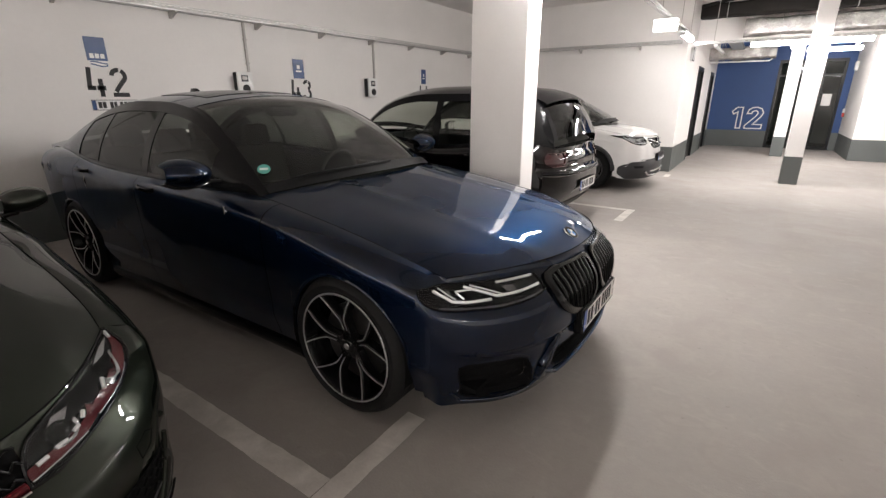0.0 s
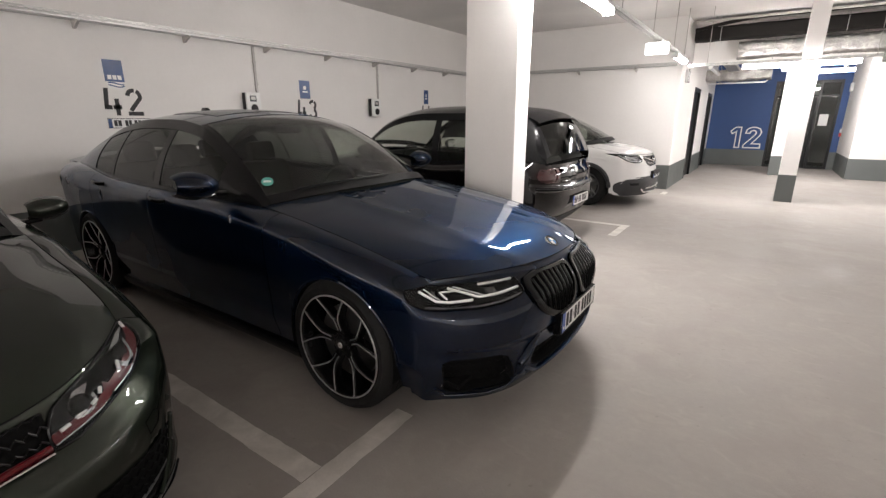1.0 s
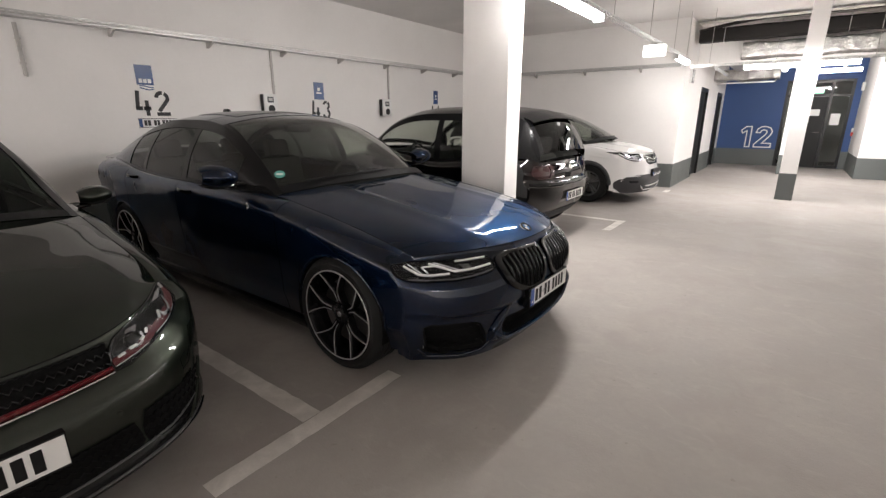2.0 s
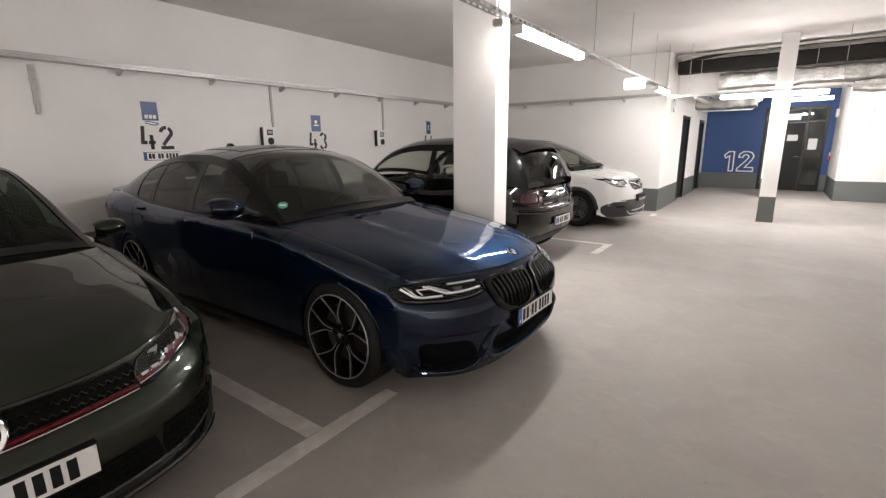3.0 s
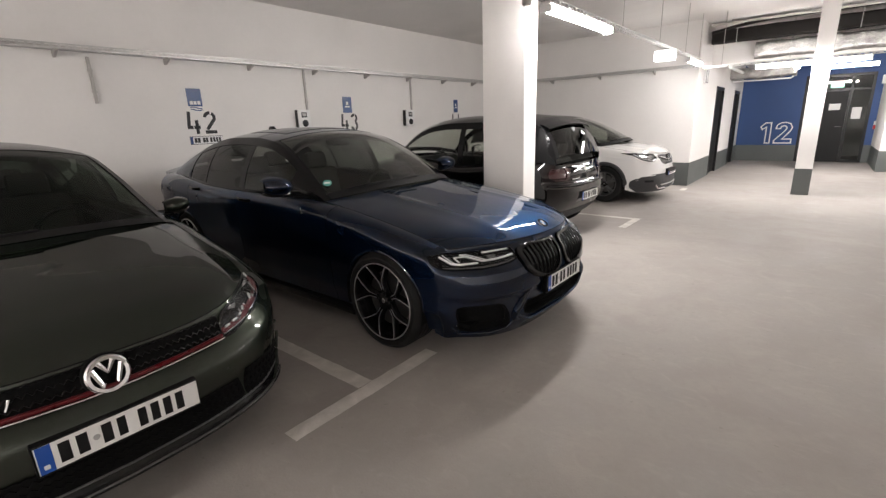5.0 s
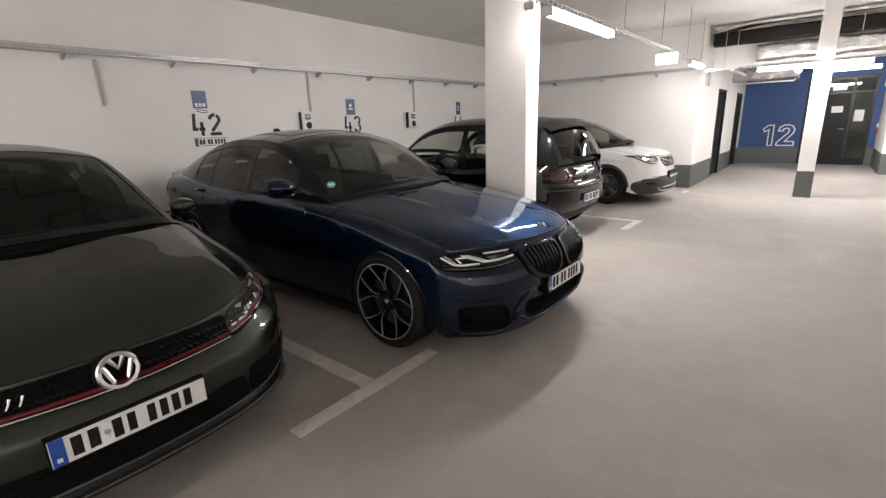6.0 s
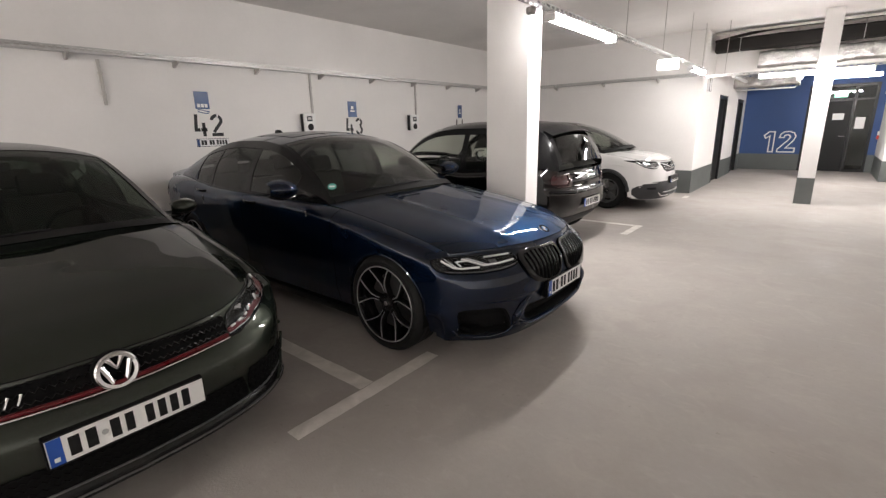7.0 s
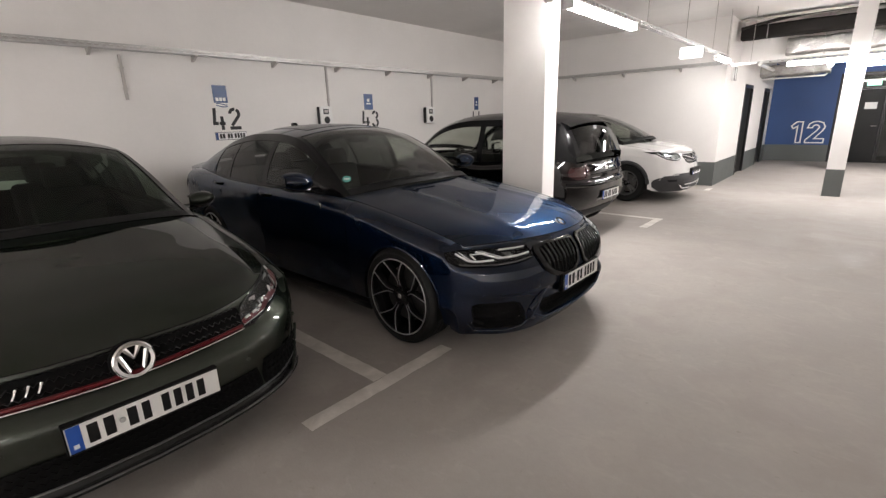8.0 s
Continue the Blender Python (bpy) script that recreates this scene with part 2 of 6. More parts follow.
def structure(name, bm, mat, label="", smooth=False):
    return tagged(finish(name, bm, mat, None, "", smooth), label, "", "", "structure")


# the garage
WEST, NORTH, EAST, SOUTH, TOP = -5.7, 10.55, 7.4, -17.0, 3.34
SIDE, FAR, BACK, RIGHT = -1.03, 17.45, 14.85, 2.28
structure("floor", box(WEST - 0.3, EAST + 0.3, SOUTH - 0.3, FAR + 3.0, -0.2, 0.0), M["floor"], "pale grey screed floor with faint stains")
structure("ceiling", box(WEST - 0.3, EAST + 0.3, SOUTH - 0.3, FAR + 3.0, TOP, TOP + 0.25), M["ceiling"], "painted concrete ceiling")
structure("wall_west", box(WEST - 0.3, WEST, SOUTH - 0.3, NORTH + 0.3, 0, TOP), M["plaster"], "white painted wall behind the parked cars")
structure("wall_north", box(WEST, SIDE, NORTH, NORTH + 0.25, 0, TOP), M["plaster"], "white painted end wall of the parking row")
structure("wall_east", box(EAST, EAST + 0.3, SOUTH - 0.3, BACK, 0, TOP), M["plaster"], "plain white wall")
structure("wall_south", box(WEST, EAST, SOUTH - 0.3, SOUTH, 0, TOP), M["plaster"], "plain white wall")
structure("wall_right", box(RIGHT, EAST + 0.3, BACK, BACK + 0.25, 0, TOP), M["plaster"], "white painted wall with a grey foot")
structure("wall_entry_side", box(RIGHT, RIGHT + 0.25, BACK + 0.25, FAR, 0, TOP), M["plaster"], "white painted side wall of the entry")

# passage wall with two dark doors
DOORS = [(12.85, 13.92), (15.85, 16.82)]
bm = bmesh.new()
edge = NORTH + 0.25
for y0, y1 in DOORS:
    add_box(bm, SIDE - 0.25, SIDE, edge, y0, 0, TOP)
    add_box(bm, SIDE - 0.25, SIDE, y0, y1, 2.14, TOP)
    edge = y1
add_box(bm, SIDE - 0.25, SIDE, edge, FAR, 0, TOP)
structure("wall_passage", bm, M["plaster"], "white painted passage wall with two dark doors")
for n, (y0, y1) in enumerate(DOORS):
    d = structure("door_%d" % (n + 1), box(SIDE - 0.09, SIDE - 0.04, y0 + 0.05, y1 - 0.05, 0.01, 2.08, 0.004), M["black_door"], "closed black steel door")
    bm = bmesh.new()
    add_box(bm, SIDE - 0.12, SIDE + 0.012, y0 - 0.02, y0 + 0.05, 0, 2.16)
    add_box(bm, SIDE - 0.12, SIDE + 0.012, y1 - 0.05, y1 + 0.02, 0, 2.16)
    add_box(bm, SIDE - 0.12, SIDE + 0.012, y0 + 0.05, y1 - 0.05, 2.08, 2.16)
    part("door_frame", bm, M["black_steel"], d)
    bm = rod((SIDE - 0.04, y0 + 0.14, 1.05), (SIDE + 0.02, y0 + 0.14, 1.05), 0.01)
    add_rod(bm, (SIDE + 0.02, y0 + 0.14, 1.05), (SIDE + 0.02, y0 + 0.26, 1.05), 0.009)
    part("door_handle", bm, M["steel"], d)

# blue wall, glazed entry door
GX0, GX1 = 0.56, 2.12
bm = box(SIDE, GX0, FAR, FAR + 0.25, 0, TOP)
add_box(bm, GX1, RIGHT + 0.25, FAR, FAR + 0.25, 0, TOP)
add_box(bm, GX0, GX1, FAR, FAR + 0.25, 2.5, TOP)
structure("wall_blue", bm, M["blue"], "deep blue painted wall beside the entry door")
BAND = 0.5
bm = box(SIDE + 0.004, GX0, FAR - 0.004, FAR, 0, BAND)
add_box(bm, GX1, RIGHT - 0.004, FAR - 0.004, FAR, 0, BAND)
add_box(bm, RIGHT - 0.004, RIGHT, BACK - 0.004, FAR - 0.004, 0, BAND)
add_box(bm, RIGHT, EAST, BACK - 0.004, BACK, 0, BAND)
add_box(bm, WEST, SIDE + 0.004, NORTH - 0.004, NORTH, 0, BAND)
edge = NORTH
for y0, y1 in DOORS:
    add_box(bm, SIDE, SIDE + 0.004, edge, y0 - 0.02, 0, BAND)
    edge = y1 + 0.02
add_box(bm, SIDE, SIDE + 0.004, edge, FAR - 0.004, 0, BAND)
# unseen west strip, added to cut bounced light between the cars
add_box(bm, WEST, WEST + 0.004, SOUTH, NORTH - 0.004, 0, BAND)
structure("dado", bm, M["band"], "dark grey painted wall foot")

# number on the blue wall: hollow outlined digits
def outline_stroke(bm, pts, w):
    """A flat painted line of half-width w round a closed outline on the wall."""
    p = [Vector(q) for q in pts]
    rows = []
    for i in range(len(p)):
        a, b = (p[i] - p[i - 1]).normalized(), (p[(i + 1) % len(p)] - p[i]).normalized()
        na, nb = Vector((-a.z, 0, a.x)), Vector((-b.z, 0, b.x))
        m = (na + nb).normalized()
        m *= w / max(0.5, m.dot(na))
        rows.append([bm.verts.new(q) for q in (p[i] + m, p[i] - m, p[i] - m + Vector((0, 0.005, 0)), p[i] + m + Vector((0, 0.005, 0)))])
    for i in range(len(rows)):
        a, b = rows[i], rows[(i + 1) % len(rows)]
        for k in range(4):
            bm.faces.new((a[k], b[k], b[(k + 1) % 4], a[(k + 1) % 4]))


NX, NZ, NH = -0.40, 0.56, 0.62
YN = FAR - 0.006
one = [(0.0, 0.50), (0.12, 0.62), (0.27, 0.62), (0.27, 0.0), (0.15, 0.0), (0.15, 0.49), (0.045, 0.42)]
two = [(0.40, 0.44), (0.43, 0.55), (0.52, 0.615), (0.64, 0.625), (0.76, 0.58), (0.81, 0.47), (0.77, 0.36), (0.59, 0.12), (0.82, 0.12), (0.82, 0.0), (0.385, 0.0), (0.385, 0.08), (0.63, 0.36), (0.68, 0.45), (0.65, 0.51), (0.59, 0.525), (0.53, 0.50), (0.515, 0.44)]
bm = bmesh.new()
for digit in (one, two):
    outline_stroke(bm, [(NX + a, YN, NZ + b) for a, b in digit], 0.018)
tagged(finish("wall_number", bm, M["sign_white"]), "white outlined number 12 on the blue wall", "wall number")

entry = structure("door_3", box(GX0, GX1, FAR + 0.02, FAR + 0.10, 2.42, 2.5), M["black_steel"], "dark glazed steel entry door with side lights")
POSTS = [GX0, 0.93, 1.60, GX1 - 0.07]
for x in POSTS:
    part("door_frame", box(x, x + 0.07, FAR + 0.02, FAR + 0.10, 0, 2.42), M["black_steel"], entry)
part("transom", box(0.63, GX1 - 0.07, FAR + 0.025, FAR + 0.095, 2.04, 2.10), M["black_steel"], entry)
for a, b in ((0.63, 0.93), (1.0, 1.60), (1.67, GX1 - 0.07)):
    part("pane", box(a, b, FAR + 0.055, FAR + 0.065, 2.10, 2.42), M["pane"], entry)
for a, b in ((0.63, 0.93), (1.67, GX1 - 0.07)):
    part("pane", box(a, b, FAR + 0.055, FAR + 0.065, 0.08, 2.04), M["pane"], entry)
    part("bottom_rail", box(a, b, FAR + 0.03, FAR + 0.09, 0, 0.08), M["black_steel"], entry)
leaf = part("door_leaf", box(1.005, 1.595, FAR + 0.035, FAR + 0.085, 0.01, 2.035, 0.003), M["black_door"], entry, "dark door leaf")
part("door_handle", tube([(1.53, FAR + 0.035, 1.03), (1.53, FAR - 0.02, 1.03), (1.40, FAR - 0.02, 1.03)], 0.011), M["steel"], leaf, "steel lever handle")
part("notice", box(1.19, 1.45, FAR + 0.027, FAR + 0.034, 1.50, 1.68), M["paper"], entry, "white paper notice")
part("notice", box(1.72, 1.93, FAR + 0.042, FAR + 0.053, 1.24, 1.56), M["paper"], entry, "white paper notice")
ob = thing("exit_sign", "small green lit exit sign over the entry door", "exit sign", (1.30, FAR, 2.20))
part("panel", box(-0.15, 0.15, -0.05, 0.0, -0.075, 0.075, 0.006), M["exit_green"], ob)
part("mount", box(-0.16, 0.16, -0.055, 0.0, 0.076, 0.10, 0.004), M["white_plastic"], ob)
# the lobby behind the door
bm = box(GX0 - 0.8, GX1 + 0.8, FAR + 2.7, FAR + 2.9, 0, TOP)
add_box(bm, GX0 - 0.9, GX0 - 0.8, FAR + 0.25, FAR + 2.9, 0, TOP)
add_box(bm, GX1 + 0.8, GX1 + 0.9, FAR + 0.25, FAR + 2.9, 0, TOP)
structure("wall_lobby", bm, M["plaster"], "plain lobby wall behind the glazed door")


# columns
def square_column(name, x0, x1, y0, y1, foot, label):
    ob = structure(name, box(x0, x1, y0, y1, 0, TOP, 0.008), M["column"], label)
    if foot:
        bm = bmesh.new()
        a = 0.004
        add_box(bm, x0 - a, x1 + a, y0 - a, y0, 0, foot)
        add_box(bm, x0 - a, x1 + a, y1, y1 + a, 0, foot)
        add_box(bm, x0 - a, x0, y0, y1, 0, foot)
        add_box(bm, x1, x1 + a, y0, y1, 0, foot)
        part("painted_foot", bm, M["band"], ob, "dark grey painted foot")
    return ob


square_column("column_1", -1.72, -1.225, 3.60, 3.85, 0.48, "white painted concrete column between two parked cars")
square_column("column_2", 0.83, 1.085, 10.10, 10.36, 0.48, "slim white column with a dark grey foot")
square_column("column_3", 0.72, 0.98, 14.9, 15.15, 0.5, "slim white column with a dark grey foot")


# floor markings
def marking(name, x0, x1, y0, y1):
    """A worn painted stripe with slightly ragged edges."""
    n = max(2, int(max(x1 - x0, y1 - y0) / 0.06))
    bm = bmesh.new()
    along = (x1 - x0) > (y1 - y0)
    rows = []
    for k in range(n + 1):
        e = [random.uniform(-0.0035, 0.0035) for _ in range(2)]
        if along:
            x = x0 + (x1 - x0) * k / n
            a, b = (x, y0 + e[0]), (x, y1 + e[1])
        else:
            y = y0 + (y1 - y0) * k / n
            a, b = (x0 + e[0], y), (x1 + e[1], y)
        rows.append((bm.verts.new((*a, 0.0022)), bm.verts.new((*b, 0.0022))))
    for p, q in zip(rows, rows[1:]):
        bm.faces.new((p[0], q[0], q[1], p[1]))
    structure(name, bm, M["line"], "worn pale bay marking on the floor")


marking("bay_marking_1", -0.81, -0.705, 0.41, 1.515)
marking("bay_marking_2", -5.2, -0.813, 0.908, 1.015)
marking("bay_marking_3", -0.94, -0.835, 5.84, 6.56)
marking("bay_marking_4", -5.2, -0.943, 6.455, 6.555)
marking("bay_marking_5", -1.02, -0.92, 9.80, 10.16)


# cable trays on the walls
def cable_tray(name, length, label, pitch=1.15, first=0.4):
    """A slotted tray along +y, open side up, with brackets towards -x; origin at the wall."""
    ob = thing(name, label, "cable tray")
    bm = bmesh.new()
    add_box(bm, 0.012, 0.16, 0, length, 0.0, 0.002)
    for x in (0.012, 0.158):
        add_box(bm, x, x + 0.002, 0, length, 0.0022, 0.020)
        add_box(bm, x, x + 0.002, 0, length, 0.042, 0.060)
        n = int(length / 0.07)
        for k in range(n):
            add_box(bm, x, x + 0.002, k * 0.07, k * 0.07 + 0.028, 0.020, 0.042)
    part("channel", bm, M["zinc"], ob, "slotted galvanised channel")
    y = first
    while y < length:
        bm = bmesh.new()
        verts = [(0.0, -0.075), (0.0, -0.001), (0.165, -0.001), (0.165, -0.018), (0.03, -0.075)]
        a = [bm.verts.new((x, y - 0.014, z)) for x, z in verts]
        b = [bm.verts.new((x, y + 0.014, z)) for x, z in verts]
        bm.faces.new(a)
        bm.faces.new(b[::-1])
        for k in range(5):
            bm.faces.new((a[k], b[k], b[(k + 1) % 5], a[(k + 1) % 5]))
        part("bracket", bm, M["conduit"], ob)
        y += pitch
    bm = bmesh.new()
    for k, x in enumerate((0.045, 0.075, 0.10, 0.13)):
        pts = [(x + 0.012 * math.sin(0.8 * i + k), i * length / 40, 0.016 + 0.012 * (0.5 + 0.5 * math.sin(1.3 * i + 2 * k))) for i in range(41)]
        add_tube(bm, pts, 0.009, n=6)
    part("cable", bm, M["conduit"], ob)
    return ob


t = cable_tray("cable_tray", NORTH - SOUTH - 0.5, "long galvanised cable tray on the white wall", 1.15, 0.2 + 0.1)
t.matrix_basis = pose(WEST, SOUTH + 0.4, 2.435)
t = cable_tray("cable_tray", 4.55, "galvanised cable tray on the end wall", 1.2, 0.75)
t.matrix_basis = pose(SIDE - 0.10, NORTH, 2.44, 0, 0, 90) @ Matrix.Diagonal((-1, 1, 1, 1))


def conduit(y, z0, z1, label):
    ob = thing("conduit", label, "conduit", (WEST, y, 0))
    part("pipe", box(0.001, 0.030, -0.016, 0.016, z0, z1, 0.004), M["conduit"], ob)
    for z in (z0 + 0.12, (z0 + z1) / 2 + 0.1):
        part("clip", box(0.001, 0.034, -0.024, 0.024, z, z + 0.018, 0.002), M["conduit"], ob)


conduit(4.205, 1.79, 2.435, "grey cable conduit from the tray to a charger")
conduit(6.80, 1.79, 2.435, "grey cable conduit from the tray to a charger")
conduit(1.255, 1.87, 2.39, "short grey conduit stub on the wall")


def wall_charger(y0, y1, z0, z1):
    """A white wall box with a dark display and a round socket."""
    ob = thing("wall_charger", "white charging box with dark display and round socket", "wall charger", (WEST, y0, z0), "wall chargers")
    w, h = y1 - y0, z1 - z0
    part("back_body", box(0.001, 0.085, 0.006, w - 0.006, 0.004, h - 0.004, 0.012), M["dark_plastic"], ob, "dark back body", True)
    part("front_cover", box(0.085, 0.125, 0, w, 0, h, 0.014), M["white_plastic"], ob, "white front cover", True)
    part("display", box(0.1245, 0.128, w * 0.22, w * 0.68, h * 0.58, h * 0.86, 0.002), M["screen"], ob)
    part("display_inset", box(0.128, 0.1295, w * 0.30, w * 0.60, h * 0.66, h * 0.80), M["conduit"], ob)
    bm = lathe([(0.001, 0.012), (w * 0.17, 0.012), (w * 0.235, 0.006), (w * 0.25, 0.0)], 28, "x")
    bm.transform(Matrix.Translation((0.125, w * 0.50, h * 0.27)))
    part("socket", bm, M["dark_plastic"], ob, "round black socket", True)


wall_charger(3.955, 4.185, 1.50, 1.80)
wall_charger(6.53, 6.77, 1.48, 1.80)


# painted bay numbers, signs
def ribbon(bm, pts, w):
    """A flat painted stroke on the wall along (y, z) points."""
    left, right = [], []
    for k, (y, z) in enumerate(pts):
        y0, z0 = pts[max(0, k - 1)]
        y1, z1 = pts[min(len(pts) - 1, k + 1)]
        n = math.hypot(y1 - y0, z1 - z0)
        ny, nz = -(z1 - z0) / n * w / 2, (y1 - y0) / n * w / 2
        left.append(bm.verts.new((0.0, y + ny, z + nz)))
        right.append(bm.verts.new((0.0, y - ny, z - nz)))
    for k in range(len(pts) - 1):
        bm.faces.new((left[k], left[k + 1], right[k + 1], right[k]))


def arc(cy, cz, r, a0, a1, n=12, sq=1.0):
    return [(cy + r * math.cos(radians(a)), cz + sq * r * math.sin(radians(a))) for a in steps(a0, a1, n)]


def stencil_digit(bm, digit, y, z, h):
    """Stencil digits with their bridges left open; about 0.58 h wide."""
    w, s = 0.56 * h, 0.15 * h
    if digit == "4":
        ribbon(bm, [(y + 0.10 * h, z + 1.0 * h), (y + 0.03 * h, z + 0.30 * h)], s)
        ribbon(bm, [(y - 0.04 * h, z + 0.30 * h), (y + 0.22 * h, z + 0.30 * h)], s)
        ribbon(bm, [(y + 0.40 * h, z + 0.62 * h), (y + 0.40 * h, z)], s)
        ribbon(bm, [(y + 0.26 * h, z + 0.30 * h), (y + 0.54 * h, z + 0.30 * h)], s)
    elif digit == "2":
        ribbon(bm, arc(y + w / 2, z + 0.72 * h, 0.22 * h, 175, 80), s)
        ribbon(bm, arc(y + w / 2, z + 0.72 * h, 0.22 * h, 62, -20) + [(y + 0.36 * w, z + 0.30 * h), (y + 0.20 * w, z + 0.18 * h)], s)
        ribbon(bm, [(y, z + 0.07 * h), (y + 0.98 * w, z + 0.07 * h)], s)
    else:
        ribbon(bm, arc(y + w / 2, z + 0.74 * h, 0.20 * h, 165, 75), s)
        ribbon(bm, arc(y + w / 2, z + 0.74 * h, 0.20 * h, 60, -75), s)
        ribbon(bm, arc(y + w / 2, z + 0.27 * h, 0.22 * h, 70, -70), s)
        ribbon(bm, arc(y + w / 2, z + 0.27 * h, 0.22 * h, -88, -170), s)


def bay_number(text, y, z, h):
    bm = bmesh.new()
    for k, c in enumerate(text):
        stencil_digit(bm, c, y + k * 0.74 * h, z, h)
    ob = tagged(finish("bay_number", bm, M["stencil"]), "black stencilled bay number %s on the wall" % text, "bay number", "bay numbers")
    ob.location = (WEST + 0.003, 0, 0)


bay_number("42", 2.255, 1.475, 0.30)
bay_number("43", 4.925, 1.44, 0.29)
bay_number("44", 8.21, 1.42, 0.29)


def bay_sign(y, z, w, h, waves):
    ob = thing("bay_sign", "small blue sign with white marks on the wall" if waves < 2 else "blue sign with a white wave under its marks", "sign", (WEST, y, z), "bay signs")
    part("panel", box(0.001, 0.006, 0, w, 0, h, 0.001), M["sign_blue"], ob)
    if waves < 2:
        part("mark", box(0.006, 0.0075, w * 0.36, w * 0.62, h * 0.50, h * 0.70), M["sign_white"], ob)
        part("mark", box(0.006, 0.0075, w * 0.24, w * 0.76, h * 0.34, h * 0.42), M["sign_white"], ob)
    else:
        for k in range(3):
            part("mark", box(0.006, 0.0075, w * (0.14 + 0.26 * k), w * (0.34 + 0.26 * k), h * 0.10, h * 0.30), M["sign_white"], ob)
        part("lower_panel", box(0.001, 0.005, 0.01, w, -0.075, -0.002, 0.001), M["sign_white"], ob)
        for k in range(2):
            bm = bmesh.new()
            ribbon(bm, [(w * u, -0.020 - 0.026 * k + 0.010 * math.sin(5.5 * u + k)) for u in steps(0.12, 0.95, 14)], 0.013)
            bm.transform(Matrix.Translation((0.0062, 0, 0)))
            part("wave", bm, M["sign_blue"], ob)


bay_sign(2.298, 1.845, 0.195, 0.235, 2)
bay_sign(4.98, 1.75, 0.205, 0.275, 1)
bay_sign(8.275, 1.745, 0.155, 0.285, 1)

ob = thing("wall_plate", "white plate with dark marks under the bay number", "plate", (WEST, 2.245, 1.335))
part("panel", box(0.001, 0.005, 0, 0.46, 0, 0.104, 0.001), M["sign_white"], ob)
part("plate_rim", tube([(0.005, 0, 0), (0.005, 0.46, 0), (0.005, 0.46, 0.104), (0.005, 0, 0.104)], 0.0035, n=5, closed=True), M["stencil"], ob)
part("blue_field", box(0.005, 0.0065, 0.004, 0.042, 0.004, 0.10), M["sign_blue"], ob)
for y, w in ((0.062, 0.034), (0.104, 0.034), (0.176, 0.032), (0.216, 0.030), (0.276, 0.03), (0.318, 0.03), (0.36, 0.03), (0.402, 0.03)):
    part("mark", box(0.005, 0.0062, y, y + w, 0.020, 0.086), M["stencil"], ob)


# lamp trunking and lamps
def trunking(name, length, label):
    """A slotted steel carrier rail along +y, hung on thin rods."""
    ob = thing(name, label, "lamp trunking")
    bm = bmesh.new()
    add_box(bm, -0.035, 0.035, 0, length, 0.038, 0.040)
    for x in (-0.035, 0.033):
        add_box(bm, x, x + 0.002, 0, length, 0.0, 0.010)
        add_box(bm, x, x + 0.002, 0, length, 0.028, 0.038)
        for k in range(int(length / 0.09)):
            add_box(bm, x, x + 0.002, k * 0.09, k * 0.09 + 0.04, 0.010, 0.028)
    part("rail", bm, M["zinc"], ob, "slotted steel rail")
    return ob


def tube_lamp(x, y, z, length, along="y", label="long lit tube lamp under trunking, either seen or added as fill", glow="lamp"):
    ob = thing("tube_lamp", label, "lamp", (x, y, z), "tube lamps", 0 if along == "y" else -90)
    bm = bmesh.new()
    prof = [(-0.040, 0.078), (-0.050, 0.064), (-0.048, 0.058), (0.048, 0.058), (0.050, 0.064), (0.040, 0.078)]
    add_grid(bm, lambda y_, k: Vector((prof[k][0], y_, prof[k][1])), [0, length], range(len(prof)))
    bm.faces.new([bm.verts.new((px, 0, pz)) for px, pz in prof])
    bm.faces.new([bm.verts.new((px, length, pz)) for px, pz in prof])
    add_box(bm, -0.05, 0.05, 0, length, 0.0785, 0.082)
    part("housing", bm, M["white_metal"], ob, "white steel housing")
    prof2 = [(0.053 * math.cos(a), 0.046 + 0.050 * math.sin(a)) for a in steps(0.28, -math.pi - 0.28, 14)]
    bm = sheet(lambda y_, k: Vector((prof2[k][0], y_, prof2[k][1])), [0.02, length - 0.02], range(len(prof2)))
    part("diffuser", bm, M[glow], ob, "glowing diffuser")
    for y0, y1 in ((0.0, 0.02), (length - 0.02, length)):
        part("end_cap", box(-0.055, 0.055, y0, y1, -0.006, 0.057, 0.004), M["white_plastic"], ob)
    return ob


TX, TZ = -0.93, 2.50
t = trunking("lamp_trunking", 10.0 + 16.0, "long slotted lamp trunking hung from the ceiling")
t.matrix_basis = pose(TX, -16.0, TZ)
for y in (-14.0, -10.0, -6.0, -3.0, 0.4, 3.1, 5.45, 7.1, 8.75, 9.9):
    part("hanger", rod((0, y + 16.0, 0.04), (0, y + 16.0, TOP - TZ), 0.005, n=6), M["conduit"], t)
t = trunking("lamp_trunking", 7.6, "slotted lamp trunking across the aisle")
t.matrix_basis = pose(-0.85, 10.0, 2.36, 0, 0, -90)
for y in (0.3, 2.6, 4.8, 7.2):
    part("hanger", rod((0, y, 0.04), (0, y, TOP - 2.36), 0.005, n=6), M["conduit"], t)
tube_lamp(TX, 3.42, TZ - 0.08, 1.56, glow="dim_lamp")
tube_lamp(TX, 8.95, TZ - 0.08, 1.05, glow="faint_lamp")
# unseen tubes, added and overdriven to brighten faces that look south
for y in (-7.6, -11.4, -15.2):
    tube_lamp(TX, y, TZ - 0.08, 1.6, glow="fill_lamp")
# two unseen tubes added as fill east of the aisle
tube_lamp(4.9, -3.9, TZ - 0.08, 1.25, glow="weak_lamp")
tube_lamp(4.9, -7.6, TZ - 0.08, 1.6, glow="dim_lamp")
# rail out of view, added to carry these fill tubes
t = trunking("lamp_trunking", 17.6, "unseen slotted trunking added to carry the eastern fill tubes")
